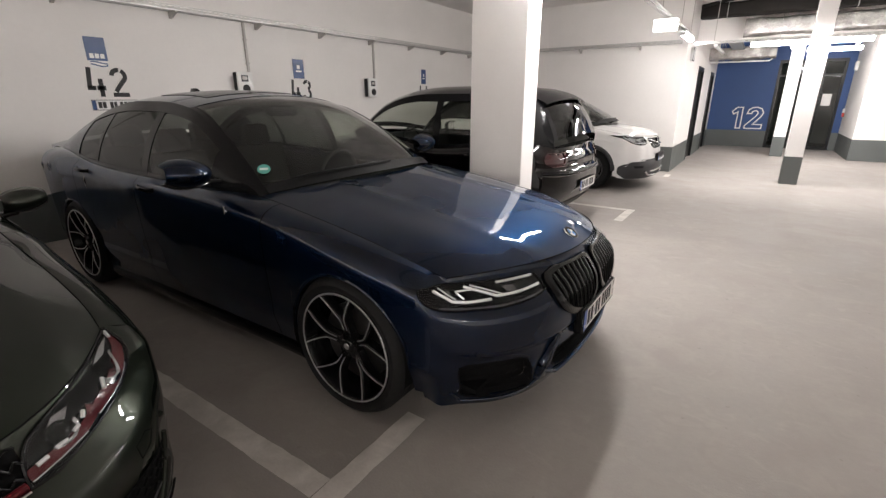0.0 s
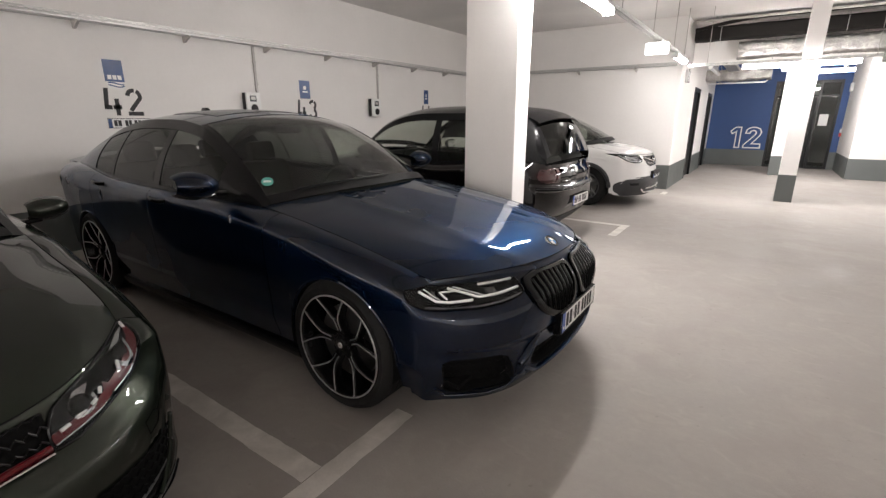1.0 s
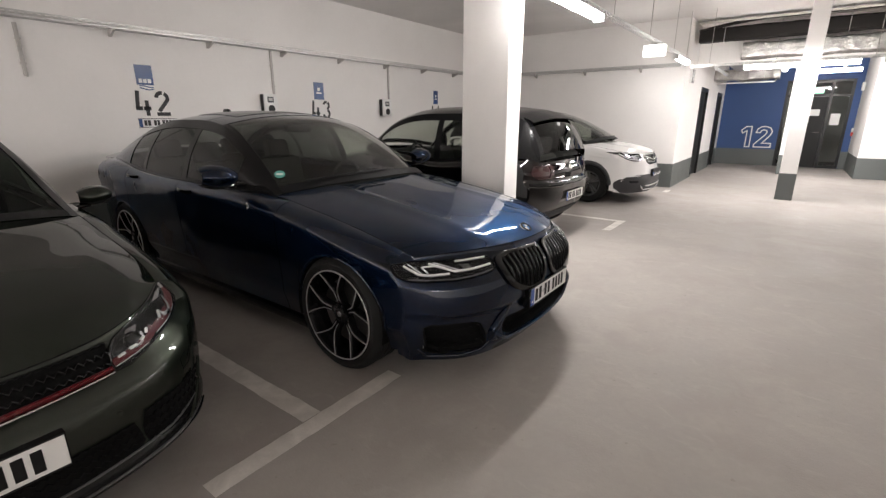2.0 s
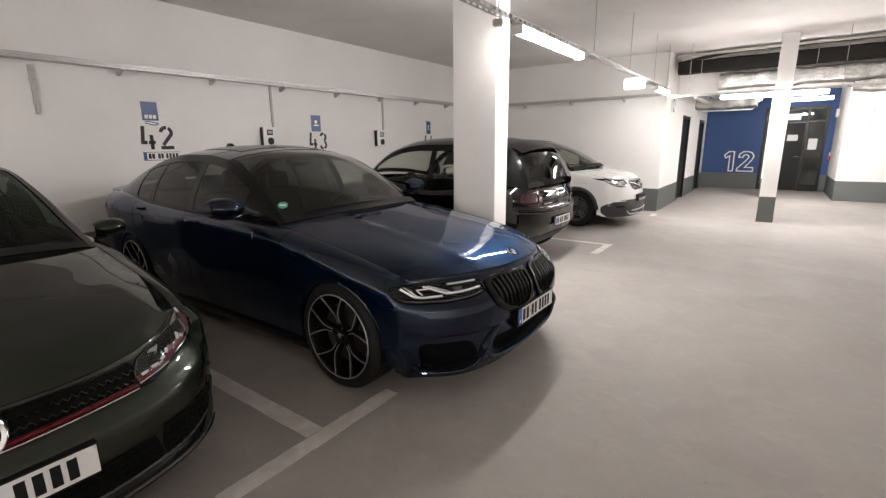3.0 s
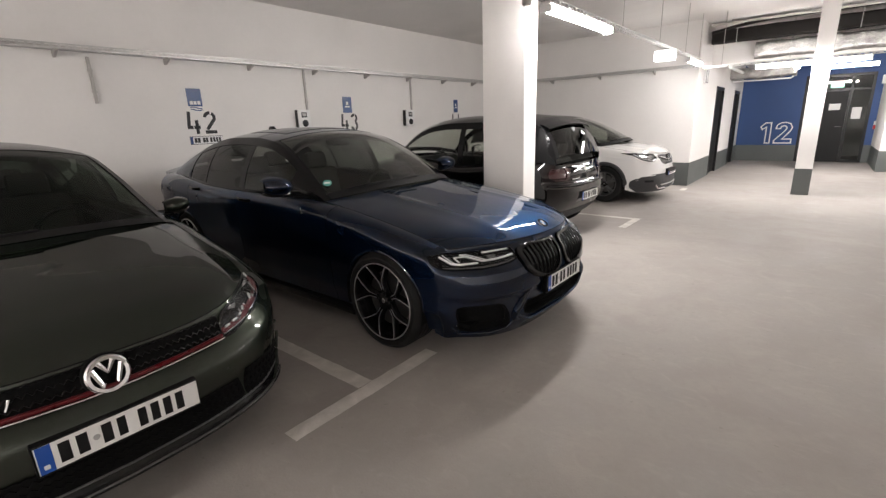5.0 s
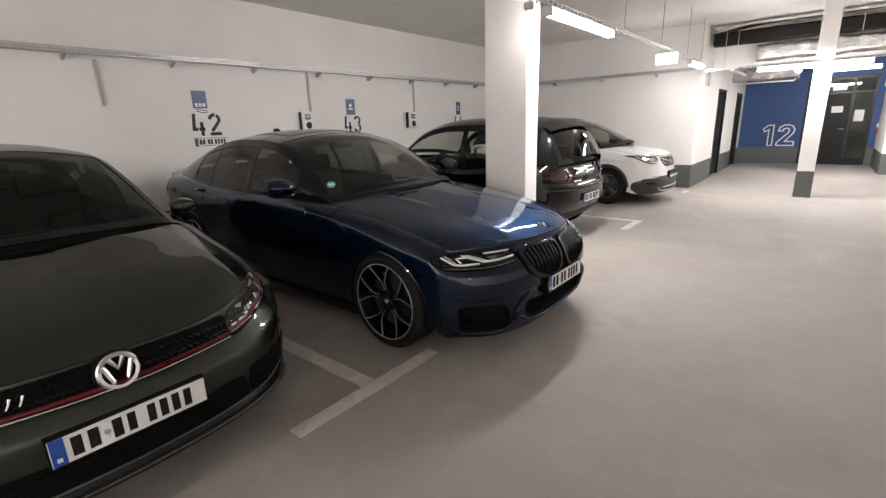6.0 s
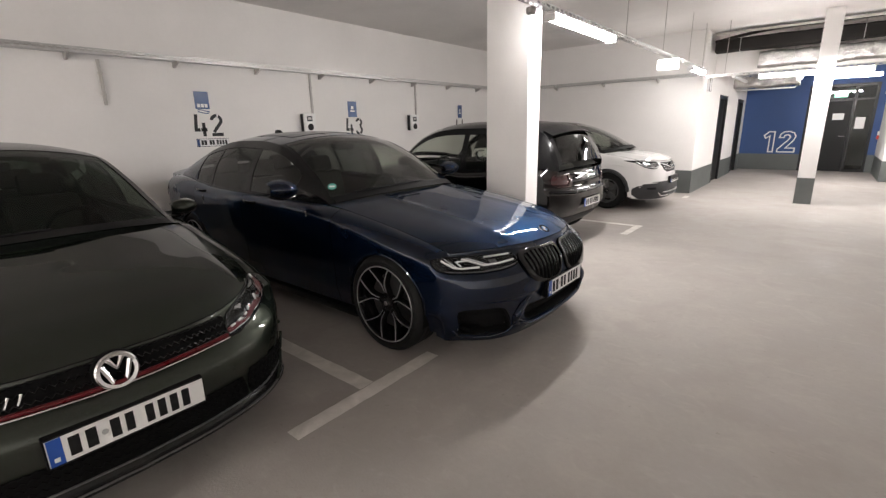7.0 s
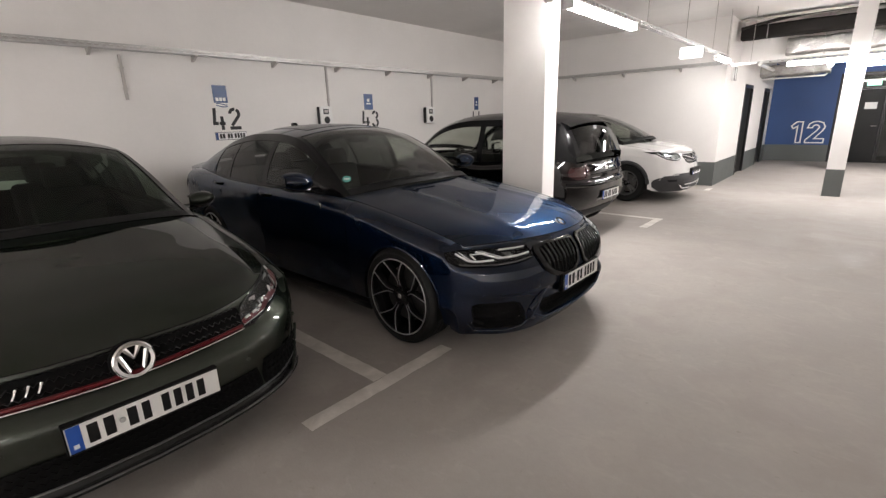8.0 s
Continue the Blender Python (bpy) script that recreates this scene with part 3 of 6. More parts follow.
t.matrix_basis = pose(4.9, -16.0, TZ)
for y in (0.5, 3.5, 6.0, 8.5, 11.0, 13.2, 15.2, 17.3):
    part("hanger", rod((0, y, 0.04), (0, y, TOP - TZ), 0.005, n=6), M["conduit"], t)
# the tube at x 4.9 is out of view, added to extend the row
for x in (0.0, 2.45, 4.9):
    tube_lamp(x, 10.0, 2.28, 1.6, "x", glow="dim_lamp" if x == 0.0 else "weak_lamp")
tube_lamp(0.95, 13.6, 2.42, 0.95, "x", "lit tube lamp in the passage")
for x in (1.1, 1.75):
    ob = thing("lamp_hanger", "thin steel rod that holds a lamp", "rod", (x, 13.6, 2.5))
    part("rod", rod((0, 0, 0), (0, 0, TOP - 2.5), 0.005, n=6), M["conduit"], ob)

ob = thing("emergency_light", "glowing white emergency light box under the trunking", "emergency light", (TX, 7.45, 2.30))
part("box", box(-0.15, 0.15, -0.05, 0.05, 0.02, 0.17, 0.012), M["exit"], ob, "", True)
part("mount", box(-0.06, 0.06, -0.045, 0.045, 0.171, 0.20, 0.004), M["white_plastic"], ob)

ob = thing("spot_lamp", "small round lit lamp under the trunking across the aisle", "lamp", (0.62, 10.0, 2.28))
part("mount", rod((0, 0, 0), (0, 0, 0.085), 0.012, n=10), M["white_plastic"], ob)
part("bulb", lathe([(0.001, -0.075), (0.03, -0.068), (0.046, -0.04), (0.04, -0.012), (0.02, 0.0), (0.001, 0.0)], 20, "z"), M["exit"], ob, "glowing round bulb", True)
ob = thing("ceiling_camera", "small white camera hung under the trunking", "camera", (1.42, 10.0, 2.26))
part("stem", rod((0, 0, 0), (0, 0, 0.105), 0.010, n=10), M["white_plastic"], ob)
part("body", rod((0, 0.05, -0.02), (0, -0.07, -0.035), 0.028, 0.024, n=16), M["white_plastic"], ob, "", True)
ob = thing("sensor", "small grey sensor on the trunking beside the column", "sensor", (TX - 0.05, 3.18, TZ - 0.06))
bm = lathe([(0.001, 0.0), (0.035, 0.0), (0.045, 0.015), (0.045, 0.05), (0.03, 0.06), (0.001, 0.06)], 20, "z")
part("housing", bm, M["conduit"], ob, "", True)

# pipes and ducts over the passage entrance
structure("beam", box(SIDE, EAST, 11.85, 12.1, 2.56, TOP), M["plaster"], "white painted beam over the passage entrance")


def lagged(x0, x1, y, z, ry, rz, wob, seed, fat=0.0):
    """A lagged pipe along x with a wavy skin; it may thicken towards +x."""
    def point(x, k):
        grow = 1 + fat * max(0.0, min(1.0, (x - 1.0) / 1.3))
        w = wob * (math.sin(6.1 * x + seed) + 0.6 * math.sin(13.7 * x + 2 * k + seed) + 0.7 * math.sin(31.0 * x + 5 * k + 2 * seed) * math.sin(7 * k + 9 * x))
        return Vector((x, y + (ry + w) * max(-1, min(1, 1.25 * math.cos(k))), z + (rz * grow + w) * max(-1, min(1, 1.25 * math.sin(k)))))

    return sheet(point, steps(x0, x1, int((x1 - x0) * 26)), steps(0, 2 * math.pi, 28))


ob = thing("ventilation_duct", "long black lagged duct under the ceiling", "duct")
part("duct", lagged(-0.95, EAST - 0.02, 11.2, 3.055, 0.16, 0.125, 0.003, 1.0), M["duct"], ob, "", True)
for x in (-0.5, 1.4, 3.6, 5.8):
    part("strap", tube([(x, 11.03, TOP), (x, 11.03, 2.92), (x, 11.37, 2.92), (x, 11.37, TOP)], 0.006, n=5), M["zinc"], ob)
ob = thing("foil_pipe", "crinkled foil-lagged pipe under the ceiling", "pipe", group="foil pipes")
part("lagging", lagged(-0.20, EAST - 0.02, 11.60, 2.76, 0.15, 0.155, 0.009, 2.0), M["foil"], ob, "", True)
for x in (0.4, 2.6, 4.8):
    part("strap", tube([(x, 11.44, TOP), (x, 11.44, 2.585), (x, 11.77, 2.585), (x, 11.77, TOP)], 0.005, n=5), M["zinc"], ob)
ob = thing("foil_pipe", "crinkled foil-lagged pipe under the ceiling", "pipe", group="foil pipes")
part("lagging", lagged(2.0, EAST - 0.02, 11.25, 2.48, 0.12, 0.11, 0.014, 5.0), M["foil"], ob, "", True)
for x in (2.4, 3.9, 5.4):
    part("strap", tube([(x, 11.12, TOP), (x, 11.12, 2.35), (x, 11.38, 2.35), (x, 11.38, TOP)], 0.005, n=5), M["zinc"], ob)
ob = thing("pipe", "thin grey pipe along the ceiling", "pipe", group="thin pipes")
part("tube", tube([(-0.95, 10.95, 3.27), (1.2, 10.95, 3.27), (EAST - 0.02, 10.95, 3.25)], 0.022, n=10), M["conduit"], ob, "", True)
for x in (-0.6, 1.0, 3.0, 5.0):
    part("clip", rod((x, 10.95, 3.27), (x, 10.95, TOP), 0.006, n=6), M["zinc"], ob)
ob = thing("cable_bundle", "dark cable bundle sweeping under the ceiling", "cables")
part("cable", tube([(-0.95 + 0.22 * k, 11.02, 3.13 + 0.14 * math.sin(min(1.57, 0.28 * k))) for k in range(10)] + [(2.2 + 0.6 * k, 11.02, 3.27) for k in range(8)], 0.05, n=10, flat=0.6), M["duct"], ob, "", True)
for x in (1.2, 3.4, 5.5):
    part("tie", rod((x, 11.02, 3.26), (x, 11.02, TOP), 0.004, n=6), M["zinc"], ob)
ob = thing("pipe", "white pipe along the passage ceiling", "pipe", group="thin pipes")
part("tube", tube([(-0.7, 12.1, 2.52), (-0.7, 14.2, 2.52)], 0.04, n=12), M["white_plastic"], ob, "", True)
for y in (12.6, 13.9):
    part("clip", rod((-0.7, y, 2.55), (-0.7, y, TOP), 0.006, n=6), M["zinc"], ob)
ob = thing("cable_tray", "galvanised tray along the passage ceiling", "cable tray")
part("channel", box(-0.5, -0.25, 12.1, 14.2, 2.58, 2.64, 0.004), M["zinc"], ob)
for y in (12.8, 13.9):
    part("rod", rod((-0.37, y, 2.64), (-0.37, y, TOP), 0.006, n=6), M["zinc"], ob)

ob = thing("foil_pipe", "crinkled foil-lagged pipe across the passage", "pipe", group="foil pipes")
part("lagging", lagged(SIDE + 0.01, 0.42, 14.75, 2.53, 0.20, 0.145, 0.014, 3.3), M["foil"], ob, "", True)
for x in (-0.7, 0.1):
    part("strap", tube([(x, 14.53, TOP), (x, 14.53, 2.37), (x, 14.97, 2.37), (x, 14.97, TOP)], 0.005, n=5), M["zinc"], ob)
ob = thing("pipe", "white pipe across the passage under the foil lagging", "pipe", group="thin pipes")
part("tube", tube([(SIDE + 0.01, 15.1, 2.36), (0.30, 15.1, 2.36), (0.34, 15.1, 2.40), (0.34, 15.1, TOP)], 0.02, n=10), M["white_plastic"], ob, "", True)

# small things by the entry
ob = thing("alarm_box", "small white alarm box with a dark edge", "alarm", (SIDE, 11.15, 2.16))
part("body", box(0.001, 0.06, -0.09, 0.09, 0, 0.26, 0.01), M["white_plastic"], ob, "", True)
part("edge", tube([(0.06, -0.085, 0.005), (0.06, 0.085, 0.005), (0.06, 0.085, 0.255), (0.06, -0.085, 0.255)], 0.008, n=6, closed=True), M["dark_plastic"], ob)
ob = thing("call_point", "small red call point on a white box", "call point", (RIGHT, 17.3, 0.95))
part("body", box(-0.05, -0.001, -0.05, 0.05, 0, 0.10, 0.006), M["red"], ob, "", True)
part("cover", box(-0.045, -0.001, -0.05, 0.05, 0.11, 0.22, 0.006), M["white_plastic"], ob, "", True)
ob = thing("wall_box", "small white junction box high on the wall", "junction box", (RIGHT, 17.0, 2.15))
part("body", box(-0.07, -0.001, -0.08, 0.08, 0, 0.22, 0.008), M["white_plastic"], ob, "", True)
ob = thing("wall_panel", "pale framed board on the white wall", "notice board", (2.42, BACK, 1.66))
part("board", box(0, 0.34, -0.02, -0.001, 0, 0.60, 0.004), M["paper"], ob)
part("board_edge", tube([(0, -0.02, 0), (0.34, -0.02, 0), (0.34, -0.02, 0.60), (0, -0.02, 0.60)], 0.010, n=6, closed=True), M["conduit"], ob)


# cars: panels drawn over a few design curves; x runs from the nose (0) backwards (negative), y to the car's left
def paint(name, color, metal=0.55, rough=0.32, ior=1.50):
    m = material(name, color, rough, metal=metal, var=0.05, scale=1.5, fine=900, coat=1.0, rough_var=0.15, spec=0.0)
    b = m.node_tree.nodes["Principled BSDF"]
    b.inputs["Coat IOR"].default_value = ior
    b.inputs["Coat Roughness"].default_value = 0.015
    b.inputs["Specular Tint"].default_value = (0.5, 0.6, 0.8, 1) if color[2] > 3 * color[0] else (0.30, 0.32, 0.30, 1)
    return m


C = {
    "blue_paint": paint("dark_blue_metallic_paint", (0.0023, 0.0076, 0.0228), 0.95, 0.47, 1.47),
    "grey_paint": paint("dark_grey_metallic_paint", (0.0255, 0.0315, 0.0235), 0.85, 0.36),
    "black_paint": paint("black_brown_metallic_paint", (0.0024, 0.0019, 0.0020), 0.0, 0.3),
    "white_paint": paint("white_car_paint", (0.74, 0.73, 0.72), 0.0, 0.3),
    "gloss_black": material("gloss_black_trim", (0.004, 0.004, 0.0045), 0.2, var=0.1, spec=0.28),
    "grille_black": material("satin_black_grille", (0.005, 0.005, 0.005), 0.35, var=0.15, scale=20, spec=0.2),
    "matt_black": material("matt_black_plastic", (0.008, 0.008, 0.0085), 0.55, var=0.2, scale=30, bump=0.05, bump_scale=300, spec=0.2),
    "cladding": material("grained_dark_cladding", (0.028, 0.028, 0.030), 0.6, var=0.15, scale=30, bump=0.08, bump_scale=400),
    "under": material("dark_underbody", (0.004, 0.004, 0.004), 0.9, var=0.2, spec=0.1),
    "rubber": material("tyre_rubber", (0.008, 0.0078, 0.0076), 0.75, var=0.2, scale=25, bump=0.06, bump_scale=200, spec=0.2),
    "rim_black": material("black_rim_paint", (0.005, 0.005, 0.0055), 0.25, var=0.1, spec=0.35),
    "rim_cut": material("machined_rim_face", (0.60, 0.60, 0.60), 0.34, metal=0.85, var=0.06, scale=30),
    "rim_grey": material("dark_grey_rim", (0.11, 0.11, 0.11), 0.35, metal=0.6, var=0.08, scale=25),
    "disc": material("brake_disc_steel", (0.14, 0.135, 0.13), 0.4, metal=1.0, var=0.15, scale=20),
    "chrome": material("chrome_trim", (0.78, 0.78, 0.78), 0.14, metal=1.0, var=0.03),
    "glass": clear_glass("tinted_car_glass", (0.40, 0.44, 0.39), gloss=1.6),
    "green_glass": clear_glass("green_tinted_car_glass", (0.20, 0.27, 0.21), gloss=0.5),
    "side_glass": clear_glass("tinted_side_glass", (0.80, 0.83, 0.78), gloss=1.0),
    "dark_glass": clear_glass("dark_tinted_car_glass", (0.17, 0.18, 0.17), gloss=1.0),
    "lens": clear_glass("clear_lamp_lens", (0.92, 0.93, 0.94), gloss=0.6),
    "light_guide": material("frosted_light_guide", (0.92, 0.92, 0.91), 0.22, metal=0.35, var=0.03),
    "reflector": material("lamp_reflector", (0.55, 0.55, 0.56), 0.10, metal=1.0, var=0.06, scale=15),
    "red_trim": material("red_trim_strip", (0.085, 0.003, 0.006), 0.3, var=0.1, scale=20, coat=0.25, spec=0.3),
    "tail_red": material("red_lamp_glass", (0.020, 0.002, 0.003), 0.12, var=0.08, coat=1.0),
    "cloth": material("dark_seat_cloth", (0.05, 0.049, 0.046), 0.85, var=0.2, scale=40, bump=0.1, bump_scale=300, spec=0.2),
    "dash": material("dark_dashboard", (0.012, 0.012, 0.012), 0.7, var=0.15, scale=40, spec=0.2),
    "plate_white": material("reflective_plate", (0.74, 0.74, 0.72), 0.4, var=0.03),
    "plate_blue": material("plate_blue_field", (0.012, 0.075, 0.36), 0.35, var=0.05),
    "badge_blue": material("badge_blue_enamel", (0.10, 0.25, 0.50), 0.2, var=0.05),
    "sticker": material("green_round_sticker", (0.10, 0.36, 0.30), 0.4, var=0.05),
    "pale_grey": material("pale_grey_plastic", (0.40, 0.40, 0.39), 0.4, var=0.06),
}


def smooth01(a, b, x):
    t = min(1.0, max(0.0, (x - a) / (b - a)))
    return t * t * (3 - 2 * t)


class Body:
    """The design curves of one car. Tables run over d, the distance behind the nose."""

    def __init__(self, **tables):
        self.t = tables

    def at(self, name, d):
        return curve(self.t[name], d)

    # side: v 0 at the lower edge, 1 at the shoulder edge next to the bonnet or the windows
    def low(self, d):
        z = self.at("sill", d)
        for hub in self.t["hubs"]:
            r = self.t["arch"]
            if abs(d - hub) < r:
                z = max(z, self.t["hub_z"] + math.sqrt(r * r - (d - hub) ** 2))
        return z

    def side_y(self, d, z):
        zt, yt, w = self.at("top_z", d), self.at("top_y", d), self.at("half", d)
        zs = zt - self.at("roll", d)
        if z >= zs:
            q = min(1.0, (z - zs) / (zt - zs))
            return yt + (w - yt) * math.sqrt(max(0.0, 1 - q**2.2))
        q = (zs - z) / (zs - 0.15)
        y = w - self.t["tuck"] * q**2.4
        for zc, deep, wide, drop in self.t["creases"]:
            y += deep * math.exp(-(((z - zc - drop * d) / wide) ** 2))
        return y

    def side(self, d, v, off=0.0, lower=None):
        """A point of the flank; v beyond 0.66 follows the rolled shoulder."""
        zt = self.at("top_z", d)
        zs = zt - self.at("roll", d)
        z0 = self.low(d) if lower is None else lower
        if v <= 0.66:
            z = z0 + (zs - z0) * v / 0.66
        else:
            z = zs + (zt - zs) * math.sin((v - 0.66) / 0.34 * math.pi / 2)
        return Vector((-d, self.side_y(d, z) + off, z))

    # ends: s across (about metres from the middle, 1 at the wheel arch), z up
    def end_plan(self, s, which):
        a = abs(s)
        y = curve(self.t[which + "_y"], a)
        d = curve(self.t[which + "_d"], a)
        return d, math.copysign(y, s) if s else 0.0

    def bonnet(self, u, k):
        d0, d1, c0, c1 = self.t["bonnet"]
        ds, dc = d0 + (d1 - d0) * k, c0 + (c1 - c0) * k
        a = abs(u)
        zt = self.at("top_z", ds)
        zc = self.at("bonnet_z", dc)
        z = zt + (zc - zt) * (1 - a ** self.t["bonnet_p"])
        for uc, high, wide in self.t["bonnet_ribs"]:
            z += high * math.exp(-(((a - uc) / wide) ** 2)) * smooth01(0.0, 0.07, k) * (1 - 0.4 * k) * (1 - a**8)
        return Vector((-(dc + (ds - dc) * a ** self.t.get("bonnet_q", 2.2)), u * self.at("top_y", ds), z))

    def top_edge(self, s, which):
        a = abs(s)
        sh = self.t[which + "_corner"]
        if which == "front":
            if a <= sh:
                return self.bonnet(s / sh, 0.0)
            d0, d1 = self.t["bonnet"][0], self.t["front_d"][-1][1]
            d = d0 + (d1 - d0) * (a - sh) / (1 - sh)
        else:
            if a <= sh:
                return self.deck(s / sh, 1.0)
            d0, d1 = self.t["deck"][1], self.t["rear_d"][-1][1]
            d = d0 + (d1 - d0) * (a - sh) / (1 - sh)
        return Vector((-d, math.copysign(self.at("top_y", d), s), self.at("top_z", d)))

    def deck(self, u, k):
        """The boot lid, or the tailgate's upper edge."""
        d0, d1, c0, c1 = self.t["deck"]
        ds, dc = d0 + (d1 - d0) * k, c0 + (c1 - c0) * k
        a = abs(u)
        zt = self.at("top_z", ds)
        zc = self.at("deck_z", dc)
        return Vector((-(dc + (ds - dc) * a**2.2), u * self.at("top_y", ds), zt + (zc - zt) * (1 - a**2.4)))

    def end(self, s, z, which="front", off=0.0):
        top = self.top_edge(s, which)
        lip = curve(self.t[which + "_lip"], abs(s))
        k = min(1.0, max(0.0, (z - lip) / (top.z - lip)))
        d, y = self.end_plan(s, which)
        back = curve(self.t[which + "_inset"], k) * (1 - smooth01(0.80, 1.0, abs(s)))
        sign = 1 if which == "front" else -1
        p = Vector((-(d + sign * back), y * (1 - 0.35 * back), z))
        w = smooth01(self.t[which + "_turn"], 1.0, k) ** 1.3
        p.x += (top.x - p.x) * w
        p.y += (top.y - p.y) * w
        e = smooth01(0.86, 1.0, abs(s))
        if e:
            q = self.side_y(-p.x, max(z, 0.16))
            p.y += (math.copysign(q, s) - p.y) * e
        if off:
            h = 0.004
            a = self.end(min(1, s + h), z, which) - self.end(max(-1, s - h), z, which)
            b = self.end(s, min(z + h, top.z), which) - self.end(s, z - h, which)
            n = a.cross(b)
            if n.length > 1e-9:
                n.normalize()
                if n.x * sign < 0:
                    n = -n
                p += n * off
        return p

    # glasshouse
    def roof(self, d, s):
        z, y = self.at("rail_z", d), self.at("rail_y", d)
        return Vector((-(d - self.at("bow", d) * (1 - s * s)), s * y, z + self.at("crown", d) * (1 - abs(s) ** 2.3)))

    def glass_side(self, d, v, off=0.0):
        """Between the shoulder edge (v 0) and the roof rail (v 1)."""
        a = Vector((-d, self.at("top_y", d), self.at("top_z", d)))
        b = self.roof(d, 1.0)
        p = a.lerp(b, v)
        p.y += 0.035 * math.sin(math.pi * v) * min(1.0, (b.z - a.z) / 0.3) + off
        return p


def mirror_y(bm):
    """The same panel on the car's other side."""
    out = bm.copy()
    out.transform(Matrix.Diagonal((1, -1, 1, 1)))
    return out


def both(name, bm, mat, parent, label="", smooth=True):
    other = mirror_y(bm)
    a = part(name, bm, mat, parent, label, smooth)
    b = part(name, other, mat, parent, label, smooth)
    return a, b


def patch(fn, rows, across=10, up=10, off=0.0, thick=0.0):
    """A panel on a curved end: rows of (z, s from, s to), smoothly joined."""
    left = [(z, a) for z, a, b in rows]
    right = [(z, b) for z, a, b in rows]
    z0, z1 = rows[0][0], rows[-1][0]

    def point(i, j):
        z = z0 + (z1 - z0) * j
        a, b = curve(left, z), curve(right, z)
        return fn(a + (b - a) * i, z, off=off)

    bm = sheet(point, steps(0, 1, across), steps(0, 1, up))
    if thick:
        bmesh.ops.recalc_face_normals(bm, faces=bm.faces)
        bmesh.ops.solidify(bm, geom=list(bm.faces), thickness=thick)
    return bm


def border(fn, rows, n=12, off=0.0):
    """The points round such a panel."""
    left = [(z, a) for z, a, b in rows]
    right = [(z, b) for z, a, b in rows]
    z0, z1 = rows[0][0], rows[-1][0]
    pts = [fn(curve(left, z), z, off=off) for z in steps(z0, z1, n)]
    a, b = curve(left, z1), curve(right, z1)
    pts += [fn(s, z1, off=off) for s in steps(a, b, n)[1:]]
    pts += [fn(curve(right, z), z, off=off) for z in steps(z1, z0, n)[1:]]
    a, b = curve(left, z0), curve(right, z0)
    pts += [fn(s, z0, off=off) for s in steps(b, a, n)[1:-1]]
    return pts


def recess(fn, rows, deep):
    """A hollow behind an opening: walls that run inwards and a floor."""
    bm = patch(fn, rows, 16, 8, -deep)
    out, back = border(fn, rows, 12, 0.001), border(fn, rows, 12, -deep)
    a = [bm.verts.new(p) for p in out]
    b = [bm.verts.new(p) for p in back]
    for k in range(len(a)):
        n = (k + 1) % len(a)
        if (out[k] - out[n]).length > 1e-6:
            bm.faces.new((a[k], a[n], b[n], b[k]))
    return bm


def strip(fn, way, wide, n=6, off=0.0):
    """A ribbon of even width along a line of (s, z) corners on a curved end, to the line's left."""
    flat = []
    for (s0, z0), (s1, z1) in zip(way, way[1:]):
        flat += [(s0 + (s1 - s0) * k, z0 + (z1 - z0) * k) for k in steps(0, 1, n)[:-1]]
    flat.append(way[-1])
    bm = bmesh.new()
    last = None
    for i, (s, z) in enumerate(flat):
        p, q = flat[max(0, i - 2)], flat[min(len(flat) - 1, i + 2)]
        d = Vector((q[0] - p[0], q[1] - p[1])).normalized()
        now = [bm.verts.new(fn(s - d.y * wide * k, z + d.x * wide * k, off=off)) for k in (0, 0.5, 1)]
        if last:
            for a in (0, 1):
                bm.faces.new((last[a], now[a], now[a + 1], last[a + 1]))
        last = now
    return bm


def follow(fn, way, n=8, off=0.0):
    """Points along a line of (s, z) corners on a curved end."""
    pts = []
    for (s0, z0), (s1, z1) in zip(way, way[1:]):
        pts += [fn(s0 + (s1 - s0) * k, z0 + (z1 - z0) * k, off=off) for k in steps(0, 1, n)[:-1]]
    return pts + [fn(*way[-1], off=off)]


def flank_steps(B, d0, d1, n):
    """Stations along the flank, closer together where a wheel arch begins or ends."""
    out = set(round(d, 4) for d in steps(d0, d1, n))
    r = B.t["arch"]
    for hub in B.t["hubs"]:
        for k in steps(0, math.pi, 22):
            d = hub - r * math.cos(k)
            if d0 <= d <= d1:
                out.add(round(d, 4))
        for d in (hub - r - 0.002, hub + r + 0.002):
            if d0 < d < d1:
                out.add(round(d, 4))
    return sorted(out)


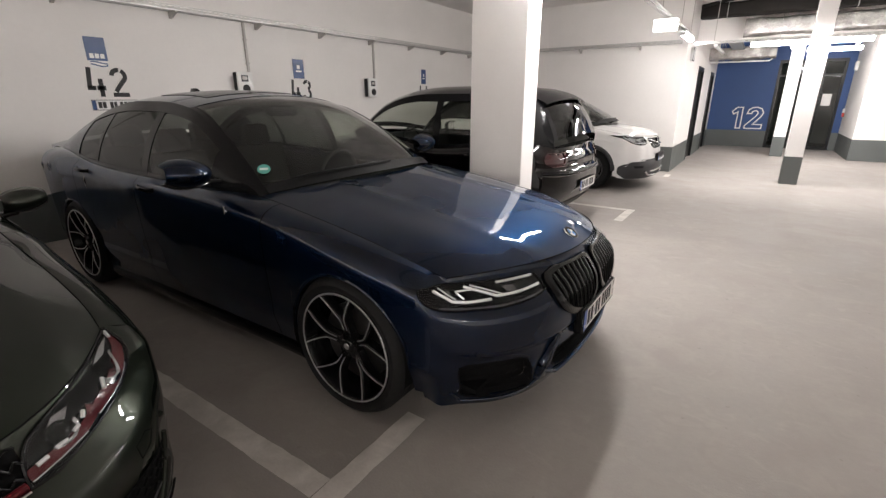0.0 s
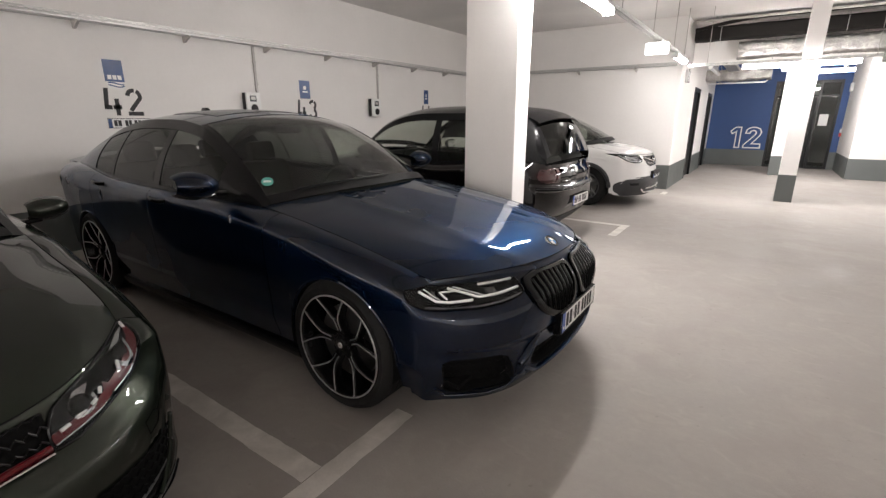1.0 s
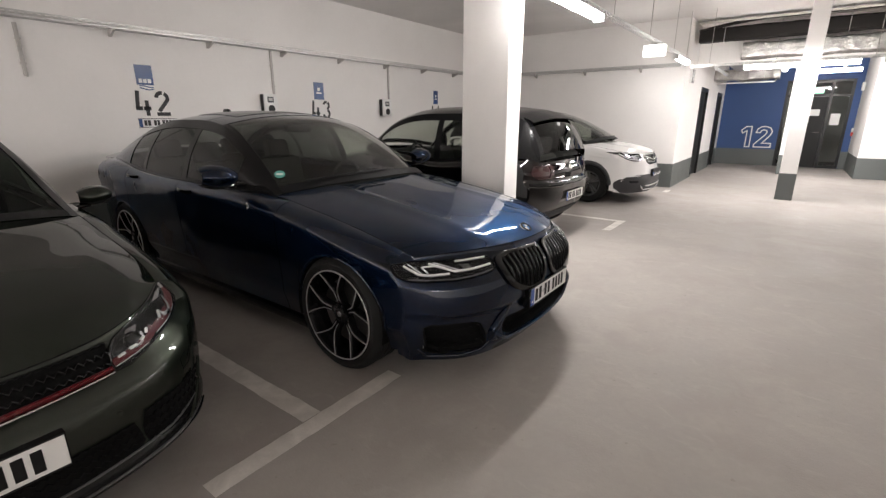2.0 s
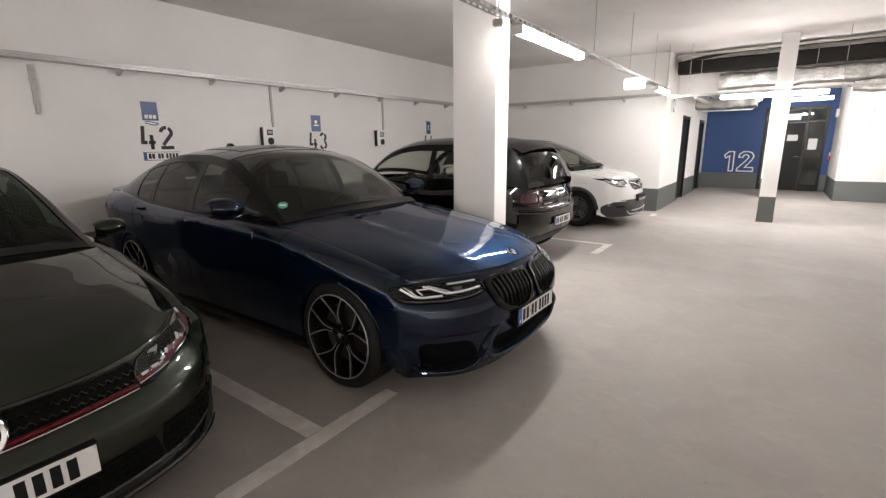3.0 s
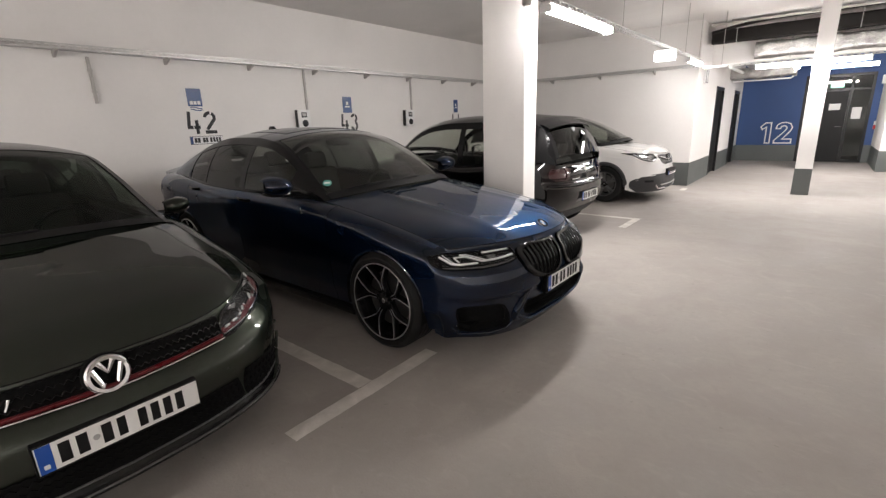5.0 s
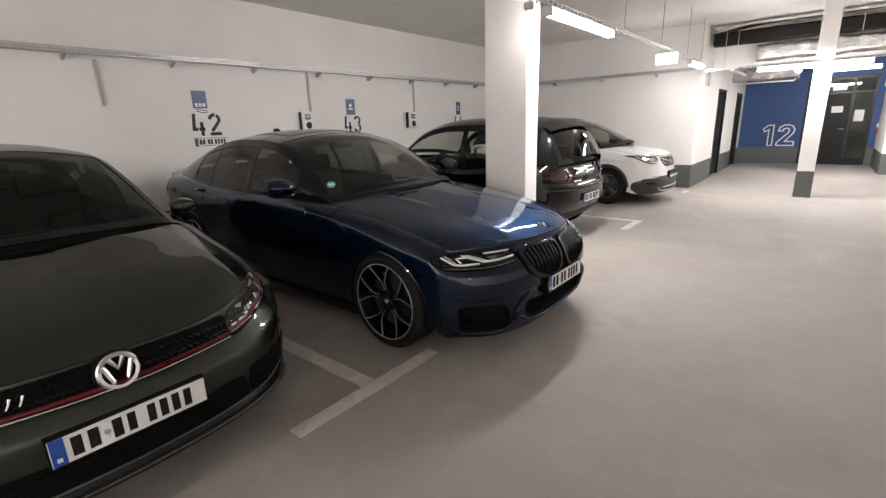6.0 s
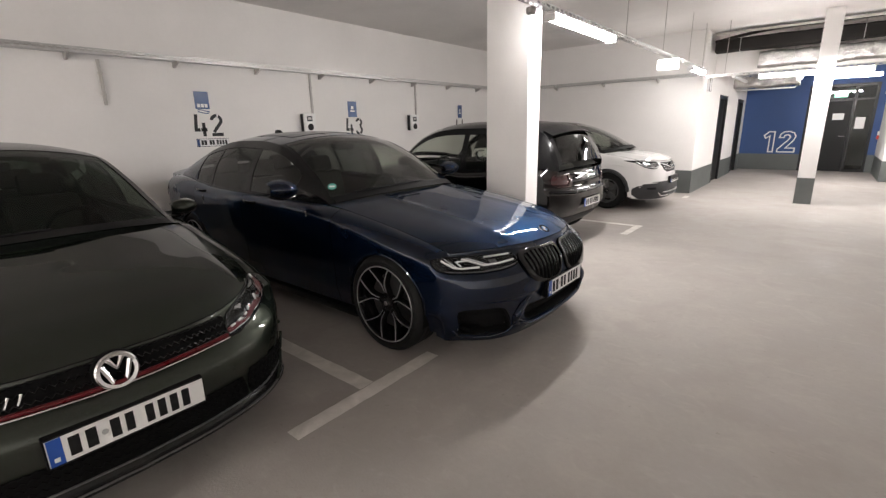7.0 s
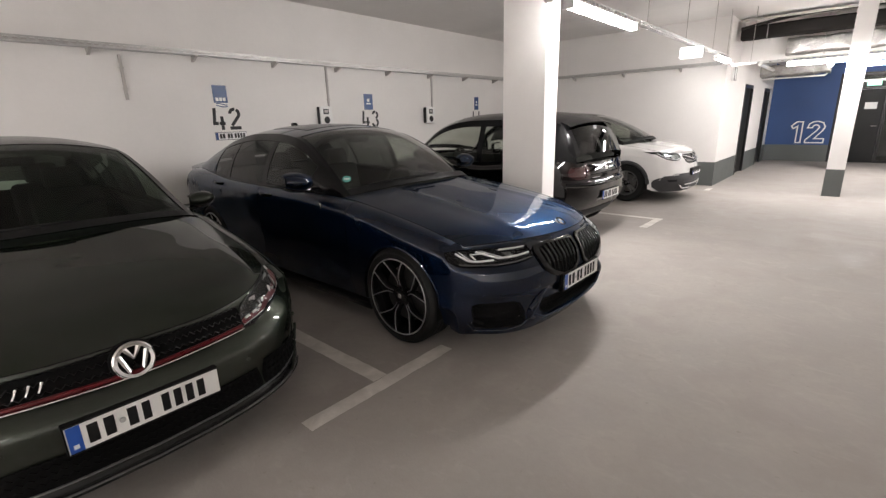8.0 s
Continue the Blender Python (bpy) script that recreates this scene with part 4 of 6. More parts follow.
def wheel(B, car, d, sign, kind, radius, rim, width, track):
    """A wheel with its tyre, rim, spokes, hub cap and brake disc; the outer face at y = track."""
    hub = new("wheel")
    hub.parent = car
    hub.location = (-d, sign * track, radius)
    hub.rotation_euler = (0, radians(17 * d), 0 if sign > 0 else math.pi)
    w = width
    tread = [(radius, -w + 0.035)]
    for k in range(4):
        y = -w + 0.05 + (w - 0.1) * k / 3
        tread += [(radius, y - 0.005), (radius - 0.007, y - 0.004), (radius - 0.007, y + 0.004), (radius, y + 0.005)]
    tyre = [(rim - 0.012, -w), (rim + 0.01, -w - 0.004), (radius - 0.035, -w - 0.006), (radius - 0.012, -w + 0.012), *tread, (radius, -0.035), (radius - 0.012, -0.012), (radius - 0.035, 0.006), (rim + 0.03, 0.005), (rim + 0.018, 0.003), (rim + 0.006, -0.004), (rim - 0.006, -0.012)]
    bm = lathe(tyre, 56)
    part("tyre", bm, C["rubber"], hub, "", True)
    lip = [(rim - 0.006, -0.012), (rim + 0.001, -0.003), (rim - 0.004, 0.002), (rim - 0.016, 0.0), (rim - 0.022, -0.012), (rim - 0.03, -w * 0.9), (rim - 0.012, -w)]
    cut = kind in ("double", "five_cut")
    bright = C["rim_cut"]
    part("rim", lathe(lip, 56), C["rim_black"] if cut else C["rim_grey"], hub, "", True)
    if cut:
        part("rim_edge", lathe([(rim - 0.002, 0.0), (rim - 0.004, 0.0045), (rim - 0.010, 0.003), (rim - 0.011, -0.001)], 56), bright, hub, "machined bright rim edge", True)
    part("brake_disc", lathe([(0.05, -0.085), (rim * 0.70, -0.085), (rim * 0.70, -0.11), (0.05, -0.11)], 40), C["disc"], hub, "", False)
    part("wheel_well_back", lathe([(0.001, -w * 0.8), (rim - 0.03, -w * 0.8)], 32), C["under"], hub)

    def spoke(name, points, wide, deep, mat):
        bm = bmesh.new()
        rings = []
        for n, (r, a, y) in enumerate(points):
            p = Vector((r * math.cos(a), y, r * math.sin(a)))
            t = Vector((-math.sin(a), 0, math.cos(a)))
            ww = wide[0] + (wide[1] - wide[0]) * n / (len(points) - 1)
            rings.append([bm.verts.new(p + t * ww * x + Vector((0, h, 0))) for x, h in ((-1, -deep), (-1, -0.004), (-0.75, 0), (0.75, 0), (1, -0.004), (1, -deep))])
        for a, b in zip(rings, rings[1:]):
            for k in range(6):
                bm.faces.new((a[k], a[(k + 1) % 6], b[(k + 1) % 6], b[k]))
        return part(name, bm, mat, hub, "", False)

    count = 5
    for k in range(count):
        a0 = 2 * math.pi * k / count + 0.4416
        if kind == "double":
            for sgn in (-1, 1):
                way = [(0.045, a0 + sgn * 0.34, -0.040), (rim * 0.28, a0 + sgn * 0.125, -0.034), (rim * 0.42, a0 + sgn * 0.090, -0.026), (rim * 0.50, a0 + sgn * 0.105, -0.021), (rim * 0.60, a0 + sgn * 0.175, -0.014), (rim * 0.80, a0 + sgn * 0.285, -0.006), (rim - 0.010, a0 + sgn * 0.36, -0.001)]
                spoke("spoke", way, (0.012, 0.011), 0.045, C["rim_black"])
                spoke("spoke_face", [(r, a + sgn * 0.010, y + 0.0022) for r, a, y in way[1:]], (0.0022, 0.0042), 0.002, bright)
        elif kind == "plain":
            for sgn in (-1, 1):
                way = [(0.045, a0 + sgn * 0.25, -0.03), (rim * 0.6, a0 + sgn * 0.13, -0.018), (rim - 0.014, a0 + sgn * 0.17, -0.004)]
                spoke("spoke", way, (0.014, 0.019), 0.04, C["rim_grey"])
        else:
            way = [(0.04, a0, -0.035), (rim * 0.6, a0, -0.02), (rim - 0.014, a0, -0.004)]
            spoke("spoke", way, (0.03, 0.042), 0.04, C["rim_black"])
            spoke("spoke_face", [(r, a, y + 0.002) for r, a, y in way], (0.008, 0.03), 0.002, bright)
    part("hub_cap", lathe([(0.001, -0.022), (0.030, -0.022), (0.036, -0.028), (0.060, -0.034), (0.064, -0.06), (0.05, -0.09)], 28), C["rim_black"], hub, "", True)
    part("hub_badge", lathe([(0.001, -0.0205), (0.015, -0.0205), (0.017, -0.022)], 20), C["chrome"], hub)
    for k in range(5):
        a = 2 * math.pi * k / 5 + 0.9
        part("wheel_bolt", rod((0.05 * math.cos(a), -0.06, 0.05 * math.sin(a)), (0.05 * math.cos(a), -0.03, 0.05 * math.sin(a)), 0.008, n=6), C["matt_black"], hub)
    return hub


def number_plate(parent, m, width=0.52, high=0.11):
    """A registration plate; its characters stay plain dark bars."""
    def put(bm):
        bm.transform(m)
        return bm

    p = part("number_plate", put(box(0, 0.004, -width / 2, width / 2, 0, high, 0.0015)), C["plate_white"], parent, "white registration plate with dark marks")
    part("plate_rim", put(tube([(0.003, -width / 2, 0), (0.003, width / 2, 0), (0.003, width / 2, high), (0.003, -width / 2, high)], 0.0035, n=5, closed=True)), C["matt_black"], p)
    part("country_field", put(box(0.004, 0.0055, -width / 2 + 0.004, -width / 2 + 0.045, 0.004, high - 0.004)), C["plate_blue"], p, "blue country field")
    part("country_mark", put(box(0.0055, 0.006, -width / 2 + 0.016, -width / 2 + 0.032, 0.018, 0.034)), C["plate_white"], p)
    y = -width / 2 + 0.062
    for n, wide in enumerate((0.042, 0.042, 0.016, 0.040, 0.036, 0.016, 0.036, 0.036, 0.036, 0.036)):
        if wide > 0.02 and y + wide < width / 2 - 0.008:
            part("plate_mark", put(box(0.004, 0.0052, y, y + wide * 0.78, 0.018, high - 0.018)), C["matt_black"], p)
        elif n == 2:
            part("plate_seal", put(rod((0.004, y + 0.006, high * 0.5), (0.0056, y + 0.006, high * 0.5), 0.011, n=12)), C["pale_grey"], p)
        y += wide + 0.008
    return p


def seat(parent, x, y, rear=False):
    s = new("seat")
    s.parent = parent
    s.location = (x, y, 0)
    bm = box(-0.25, 0.27, -0.25, 0.25, 0.32, 0.50, 0.05)
    part("cushion", bm, C["cloth"], s, "", True)
    bm = box(-0.11, 0.07, -0.245, 0.245, 0.48, 1.08, 0.055)
    bm.transform(Matrix.Translation((-0.26, 0, 0)) @ Matrix.Shear("XY", 4, (0, 0)) @ pose(0, 0, 0, 0, -12, 0))
    part("backrest", bm, C["cloth"], s, "", True)
    bm = box(-0.06, 0.05, -0.13, 0.13, 1.08, 1.26, 0.04)
    bm.transform(Matrix.Translation((-0.255, 0, 0)) @ pose(0, 0, 0, 0, -12, 0))
    part("headrest", bm, C["cloth"], s, "", True)


def build_car(name, label, at, turn, B, T):
    """The panels, glass, interior and wheels that every car has; B: design curves, T: trim choices."""
    car = thing(name, label, "car", at, "parked cars", turn)
    col = T["paint"]
    t = B.t
    # flanks, split at the door gaps
    fend, back = t["front_d"][-1][1], t["rear_d"][-1][1]
    cuts = [fend] + t["doors"] + [back]
    names = ["front_fender"] + ["door"] * (len(cuts) - 3) + ["rear_quarter"]
    vs = steps(0, 0.66, 12) + steps(0.66, 1, 8)[1:]
    for n, nm in enumerate(names):
        gap = 0.0025
        a = cuts[n] + (gap if n else 0)
        b = cuts[n + 1] - (gap if n + 1 < len(cuts) - 1 else 0)
        bm = sheet(lambda d, v: B.side(d, v), flank_steps(B, a, b, 18), vs, 0.012)
        p, q = both(nm, bm, col, car)
        if nm == "door":
            for panel, sgn in ((p, 1), (q, -1)):
                zz = B.at("top_z", b) - T.get("handle_drop", 0.13)
                y = B.side_y(b - 0.16, zz)
                hb = tube([(-(b - 0.26), sgn * (y + 0.004), zz), (-(b - 0.23), sgn * (y + 0.028), zz), (-(b - 0.12), sgn * (y + 0.030), zz + 0.004), (-(b - 0.06), sgn * (y + 0.004), zz + 0.006)], 0.011, n=8, flat=1.3)
                part("door_handle", hb, T.get("handle", col), panel, "", True)
    # sill skirts and arch edges
    hubs, r = t["hubs"], t["arch"]
    a, b = hubs[0] + r + 0.004, hubs[1] - r - 0.004
    bm = sheet(lambda d, v: Vector((-d, B.side_y(d, B.at("sill", d)) - 0.004 + 0.02 * math.sin(v * math.pi), B.at("sill", d) - 0.085 * (1 - v) + 0.012 * v)), steps(a, b, 20), steps(0, 1, 6), 0.02)
    both("side_skirt", bm, T.get("skirt", C["gloss_black"]), car)
    for hub in hubs:
        def lip(k, rr=r):
            d = hub - (rr - 0.004) * math.cos(k)
            z = t["hub_z"] + (rr - 0.004) * math.sin(k)
            return Vector((-d, B.side_y(d, z) - 0.004, z))

        bm = tube([lip(k) for k in steps(0.0, math.pi, 28)], T.get("arch_r", 0.009), n=8)
        both("arch_edge", bm, T.get("arch_mat", col), car)
        bm = sheet(lambda k, v: Vector((-(hub - r * math.cos(k)), (B.side_y(hub, t["hub_z"] + r * 0.7) - 0.012) - 0.42 * v, t["hub_z"] + r * math.sin(k))), steps(-0.25, math.pi + 0.25, 24), steps(0, 1, 2))
        both("wheel_liner", bm, C["under"], car)
    # bonnet, ends and boot
    bm = sheet(lambda u, k: B.bonnet(u, k), steps(-1, 1, 44), [k * k * 0.55 + k * 0.45 for k in steps(0, 1, 26)], 0.006)
    bonnet = part("bonnet", bm, col, car, "", True)

    for sgn in (1, -1):
        part("bonnet_gap", tube([B.bonnet(sgn, k) + Vector((0, sgn * 0.001, 0.0005)) for k in steps(0.02, 1, 24)], 0.0016, n=6), C["under"], car)
    part("bonnet_gap", tube([B.bonnet(u, 0.0) + Vector((0.001, 0, 0.0)) for u in steps(-1, 1, 40)], 0.0025, n=6), C["under"], car)

    def end_sheet(which):
        holes = t.get(which + "_holes", [])
        ss, ks = (steps(-1, 1, 150), steps(0, 1, 56)) if holes else (steps(-1, 1, 72), steps(0, 1, 26))

        def point(s, k):
            lip = curve(t[which + "_lip"], abs(s))
            return B.end(s, lip + (B.top_edge(s, which).z - 0.001 - lip) * k, which)

        def opened(s, k):
            lip = curve(t[which + "_lip"], abs(s))
            z = lip + (B.top_edge(s, which).z - 0.001 - lip) * k
            for rows in holes:
                if rows[0][0] < z < rows[-1][0]:
                    a, b = curve([(q[0], q[1]) for q in rows], z), curve([(q[0], q[2]) for q in rows], z)
                    if a < s < b or a < -s < b:
                        return True
            return False

        bm = bmesh.new()
        grid = [[bm.verts.new(point(s, k)) for k in ks] for s in ss]
        for i in range(len(ss) - 1):
            for j in range(len(ks) - 1):
                if not (holes and opened((ss[i] + ss[i + 1]) / 2, (ks[j] + ks[j + 1]) / 2)):
                    bm.faces.new((grid[i][j], grid[i + 1][j], grid[i + 1][j + 1], grid[i][j + 1]))
        bmesh.ops.remove_doubles(bm, verts=bm.verts, dist=1e-5)
        bmesh.ops.recalc_face_normals(bm, faces=bm.faces)
        bmesh.ops.solidify(bm, geom=list(bm.faces), thickness=0.008)
        return bm

    front = part("front_bumper", end_sheet("front"), col, car, "", True)
    rear = part("rear_bumper", end_sheet("rear"), T.get("rear_mat", col), car, "", True)
    bm = sheet(lambda u, k: B.deck(u, k), steps(-1, 1, 30), steps(0, 1, 12), 0.010)
    part("boot_lid", bm, col, car, "", True)
    # roof and glass
    ws, we, rs, re_ = t["screen"]
    edge = 0.945
    bm = sheet(lambda d, s: B.roof(d, s), steps(we, rs, 22), steps(-1, 1, 26), 0.012)
    part("roof", bm, T.get("roof", col), car, "", True)
    bm = sheet(lambda d, s: B.roof(d, s) - Vector((0, 0, 0.035)), steps(we, rs, 12), steps(-0.98, 0.98, 14), 0.006)
    part("headliner", bm, T.get("lining", C["cloth"]), car, "", True)
    bm = sheet(lambda d, s: B.roof(d, s) - Vector((0, 0, 0.003)), steps(ws, we - 0.006, 20), steps(-edge, edge, 26))
    screen = part("windscreen", bm, T.get("glass", C["glass"]), car, "", True)
    bm = sheet(lambda d, s: B.roof(d, s) + Vector((0.002, 0, 0.003)), steps(ws, ws + 0.055, 3), steps(-edge, edge, 26))
    part("screen_band", bm, C["matt_black"], car, "black lower edge of the windscreen", True)
    bm = sheet(lambda d, s: B.roof(d, s) + Vector((0, 0, 0.0015)), steps(ws, we - 0.006, 20), steps(edge, edge + 0.016, 1))
    both("screen_seal", bm, C["gloss_black"], car)
    bm = sheet(lambda d, s: B.roof(d, s), steps(ws, we, 20), steps(edge, 1.0, 4), 0.014)
    both("front_pillar", bm, T.get("pillar", col), car)
    bm = sheet(lambda d, s: B.roof(d, s) - Vector((0, 0, 0.003)), steps(rs + 0.006, re_, 16), steps(-0.9, 0.9, 22))
    part("rear_window", bm, C["dark_glass"], car, "", True)
    bm = sheet(lambda d, s: B.roof(d, s), steps(rs, re_, 16), steps(0.9, 1.0, 4), 0.014)
    both("rear_pillar", bm, T.get("roof_pillar", T.get("pillar", col)), car)
    # side windows and the frame round them
    lo, hi = 0.05, t["window_top"]
    last = ws
    for n, (a, b, mat) in enumerate(t["windows"]):
        bm = sheet(lambda d, v: B.glass_side(d, v, -0.006), steps(a, b, 14), steps(lo, hi, 8))
        both("side_window", bm, C["dark_glass"] if mat else C["side_glass"], car)
        if a > last + 0.005:
            bm = sheet(lambda d, v: B.glass_side(d, v, -0.002), steps(last, a, 6), steps(lo, hi, 6), 0.008)
            both("window_pillar", bm, C["gloss_black"], car)
        last = b
    bm = sheet(lambda d, v: B.glass_side(d, v), steps(last, re_, 12), steps(lo, hi, 6), 0.012)
    both("quarter_pillar", bm, T.get("roof_pillar", T.get("pillar", col)), car)
    bm = sheet(lambda d, v: B.glass_side(d, v), steps(ws, re_, 40), steps(hi, 1.0, 3), 0.012)
    both("roof_rail", bm, T.get("pillar", col), car)
    bm = sheet(lambda d, v: B.glass_side(d, v), steps(ws, re_, 40), steps(0, lo, 2), 0.010)
    both("window_sill_trim", bm, C["gloss_black"], car)
    # inside: tub, dashboard, seats, wheel
    w0 = B.at("half", 2.0)
    dash_d = ws - 0.02
    zb = B.at("top_z", ws)
    bm = sheet(lambda d, v: Vector((-d, (v * 2 - 1) * (w0 - 0.14), 0.28)), steps(0.25, -t["rear_end"] - 0.2, 6), steps(0, 1, 4), 0.02)
    part("floor_pan", bm, C["under"], car)
    bm = sheet(lambda d, v: Vector((-d, B.side_y(d, 0.55) - 0.10, 0.29 + v * (B.at("top_z", d) - 0.34))), steps(hubs[0] + r, hubs[1] - r, 10), steps(0, 1, 3), 0.01)
    both("door_lining", bm, C["dash"], car)
    bm = sheet(lambda y, k: Vector((-(dash_d - 0.22 * (1 - (y / 0.72) ** 2) + 0.52 * k), y, zb - 0.015 + 0.035 * math.sin(k * 2.6) - (0.30 * max(0, k - 0.8) / 0.2))), steps(-0.72, 0.72, 18), steps(0, 1, 12), 0.02)
    part("dashboard", bm, C["dash"], car, "", True)
    wy = 0.36
    cx = -(dash_d + 0.62)
    ring = [Vector((cx + 0.11 * math.sin(a) * 0.4, wy + 0.18 * math.cos(a), zb - 0.06 + 0.17 * math.sin(a))) for a in steps(0, 2 * math.pi, 28)[:-1]]
    bm = tube(ring, 0.016, n=8, closed=True)
    add_rod(bm, (cx, wy - 0.17, zb - 0.06), (cx, wy + 0.17, zb - 0.06), 0.016)
    add_rod(bm, (cx, wy, zb - 0.06), (cx, wy, zb - 0.22), 0.014)
    add_rod(bm, (cx, wy, zb - 0.06), (cx + 0.3, wy, zb - 0.14), 0.03)
    part("steering_wheel", bm, C["dash"], car, "", True)
    for y in (0.37, -0.37):
        seat(car, -(dash_d + 1.18), y)
        seat(car, -(dash_d + 2.0), y * 0.95)
    bm = box(-(we + 0.02), -(we - 0.02) + 0.03, -0.12, 0.12, B.roof(we, 0).z - 0.14, B.roof(we, 0).z - 0.08, 0.015)
    bm.transform(Matrix.Translation((0.05, 0, 0)))
    part("inside_mirror", bm, C["gloss_black"], car, "", True)
    bm = tube([B.roof(ws + 0.05, s) + Vector((0.015, 0, 0.012)) for s in steps(-0.75, 0.1, 12)], 0.007, n=6)
    part("wiper", bm, C["matt_black"], car)
    # wheels
    for d in hubs:
        for sgn in (1, -1):
            wheel(B, car, d, sgn, T["wheel"], t["tyre_r"], t["rim_r"], T.get("tyre_w", 0.235), t["track"])
    return car, front, rear, screen, bonnet


def wing_mirror(car, x, y, z, mat, low_mat, size=1.0, both_sides=True):
    for sgn in (1, -1):
        arm = tube([(x + 0.02, sgn * (y - 0.03), z - 0.05), (x + 0.0, sgn * (y + 0.06), z - 0.045)], 0.024, n=10, flat=0.6)
        m = part("wing_mirror", arm, low_mat, car, "", True)

        def shell(u, v, cap=1):
            a = math.pi * v
            yy = 0.02 + 0.195 * u
            grow = (math.sin(math.pi * min(0.98, 0.10 + 0.80 * u))) ** 0.45
            return Vector((x - 0.035 + 0.112 * grow * math.sin(a) * size, sgn * (y + yy * size), z + (0.012 * u - 0.066 * grow * math.cos(a)) * size))

        bm = sheet(shell, steps(0, 1, 14), steps(0.22, 1, 12), 0.006)
        part("cover", bm, mat, m, "", True)
        bm = sheet(shell, steps(0, 1, 14), steps(0, 0.22, 4), 0.006)
        part("lower_cover", bm, low_mat, m, "", True)
        bm = sheet(lambda u, v: Vector((x - 0.032, sgn * (y + 0.03 * size + 0.16 * u * size), z + 0.012 * u + (v - 0.5) * 0.11 * size * (math.sin(math.pi * (0.12 + 0.76 * u))) ** 0.4)), steps(0, 1, 8), steps(0, 1, 4))
        part("mirror_glass", bm, C["chrome"], m)


def round_badge(parent, p, n, r, cols):
    """A round two-tone badge at p that faces along n."""
    turn = Vector(n).normalized().to_track_quat("Y", "Z").to_matrix().to_4x4()
    m = Matrix.Translation(p) @ turn
    bm = lathe([(0.001, 0.003), (r * 0.97, 0.003), (r, 0.0), (r, -0.004)], 32)
    bm.transform(m)
    b = part("badge", bm, cols[0], parent, "", False)
    bm = lathe([(r * 0.62, 0.003), (r * 0.64, 0.0045), (r * 0.98, 0.0045), (r, 0.003)], 32)
    bm.transform(m)
    part("badge_ring", bm, cols[1], b)
    return b, m


def honeycomb(fn, rows, parent, mat, cell=0.03, off=0.006, r=0.0022):
    """A lattice of slanting bars over an air intake."""
    left = [(z, a) for z, a, b in rows]
    right = [(z, b) for z, a, b in rows]
    z0, z1 = rows[0][0], rows[-1][0]
    bm = bmesh.new()
    n = max(2, int((z1 - z0) / cell))
    for i in range(n + 1):
        z = z0 + (z1 - z0) * i / n
        a, b = curve(left, z), curve(right, z)
        m = max(3, int((b - a) / cell))
        add_tube(bm, [fn(s, min(z1, max(z0, z + (0.22 * cell if k % 2 else -0.22 * cell))), off=off) for k, s in enumerate(steps(a, b, m * 2))], r, n=4)
    return part("mesh_insert", bm, mat, parent)


def ring(fn, outer, inner):
    """A raised rounded frame between two outlines on a curved end."""
    loops = [border(fn, outer, 12, 0.002), border(fn, outer, 12, 0.014)]
    a, b = border(fn, outer, 12, 0.020), border(fn, inner, 12, 0.018)
    loops += [[p.lerp(q, k) for p, q in zip(a, b)] for k in (0.25, 0.6, 1.0)]
    loops.append(border(fn, inner, 12, 0.002))
    bm = bmesh.new()
    rows = [[bm.verts.new(p) for p in loop] for loop in loops]
    n = len(rows[0])
    for p, q in zip(rows, rows[1:]):
        for k in range(n):
            bm.faces.new((p[k], p[(k + 1) % n], q[(k + 1) % n], q[k]))
    return bm


SEDAN_SIDE = [(0.226, 0.57, 0.77), (0.234, 0.545, 0.81), (0.30, 0.555, 0.845), (0.37, 0.585, 0.855), (0.392, 0.60, 0.85), (0.402, 0.63, 0.825)]
SEDAN_MID = [(0.262, -0.33, 0.33), (0.272, -0.385, 0.385), (0.33, -0.44, 0.44), (0.365, -0.43, 0.43), (0.376, -0.40, 0.40)]


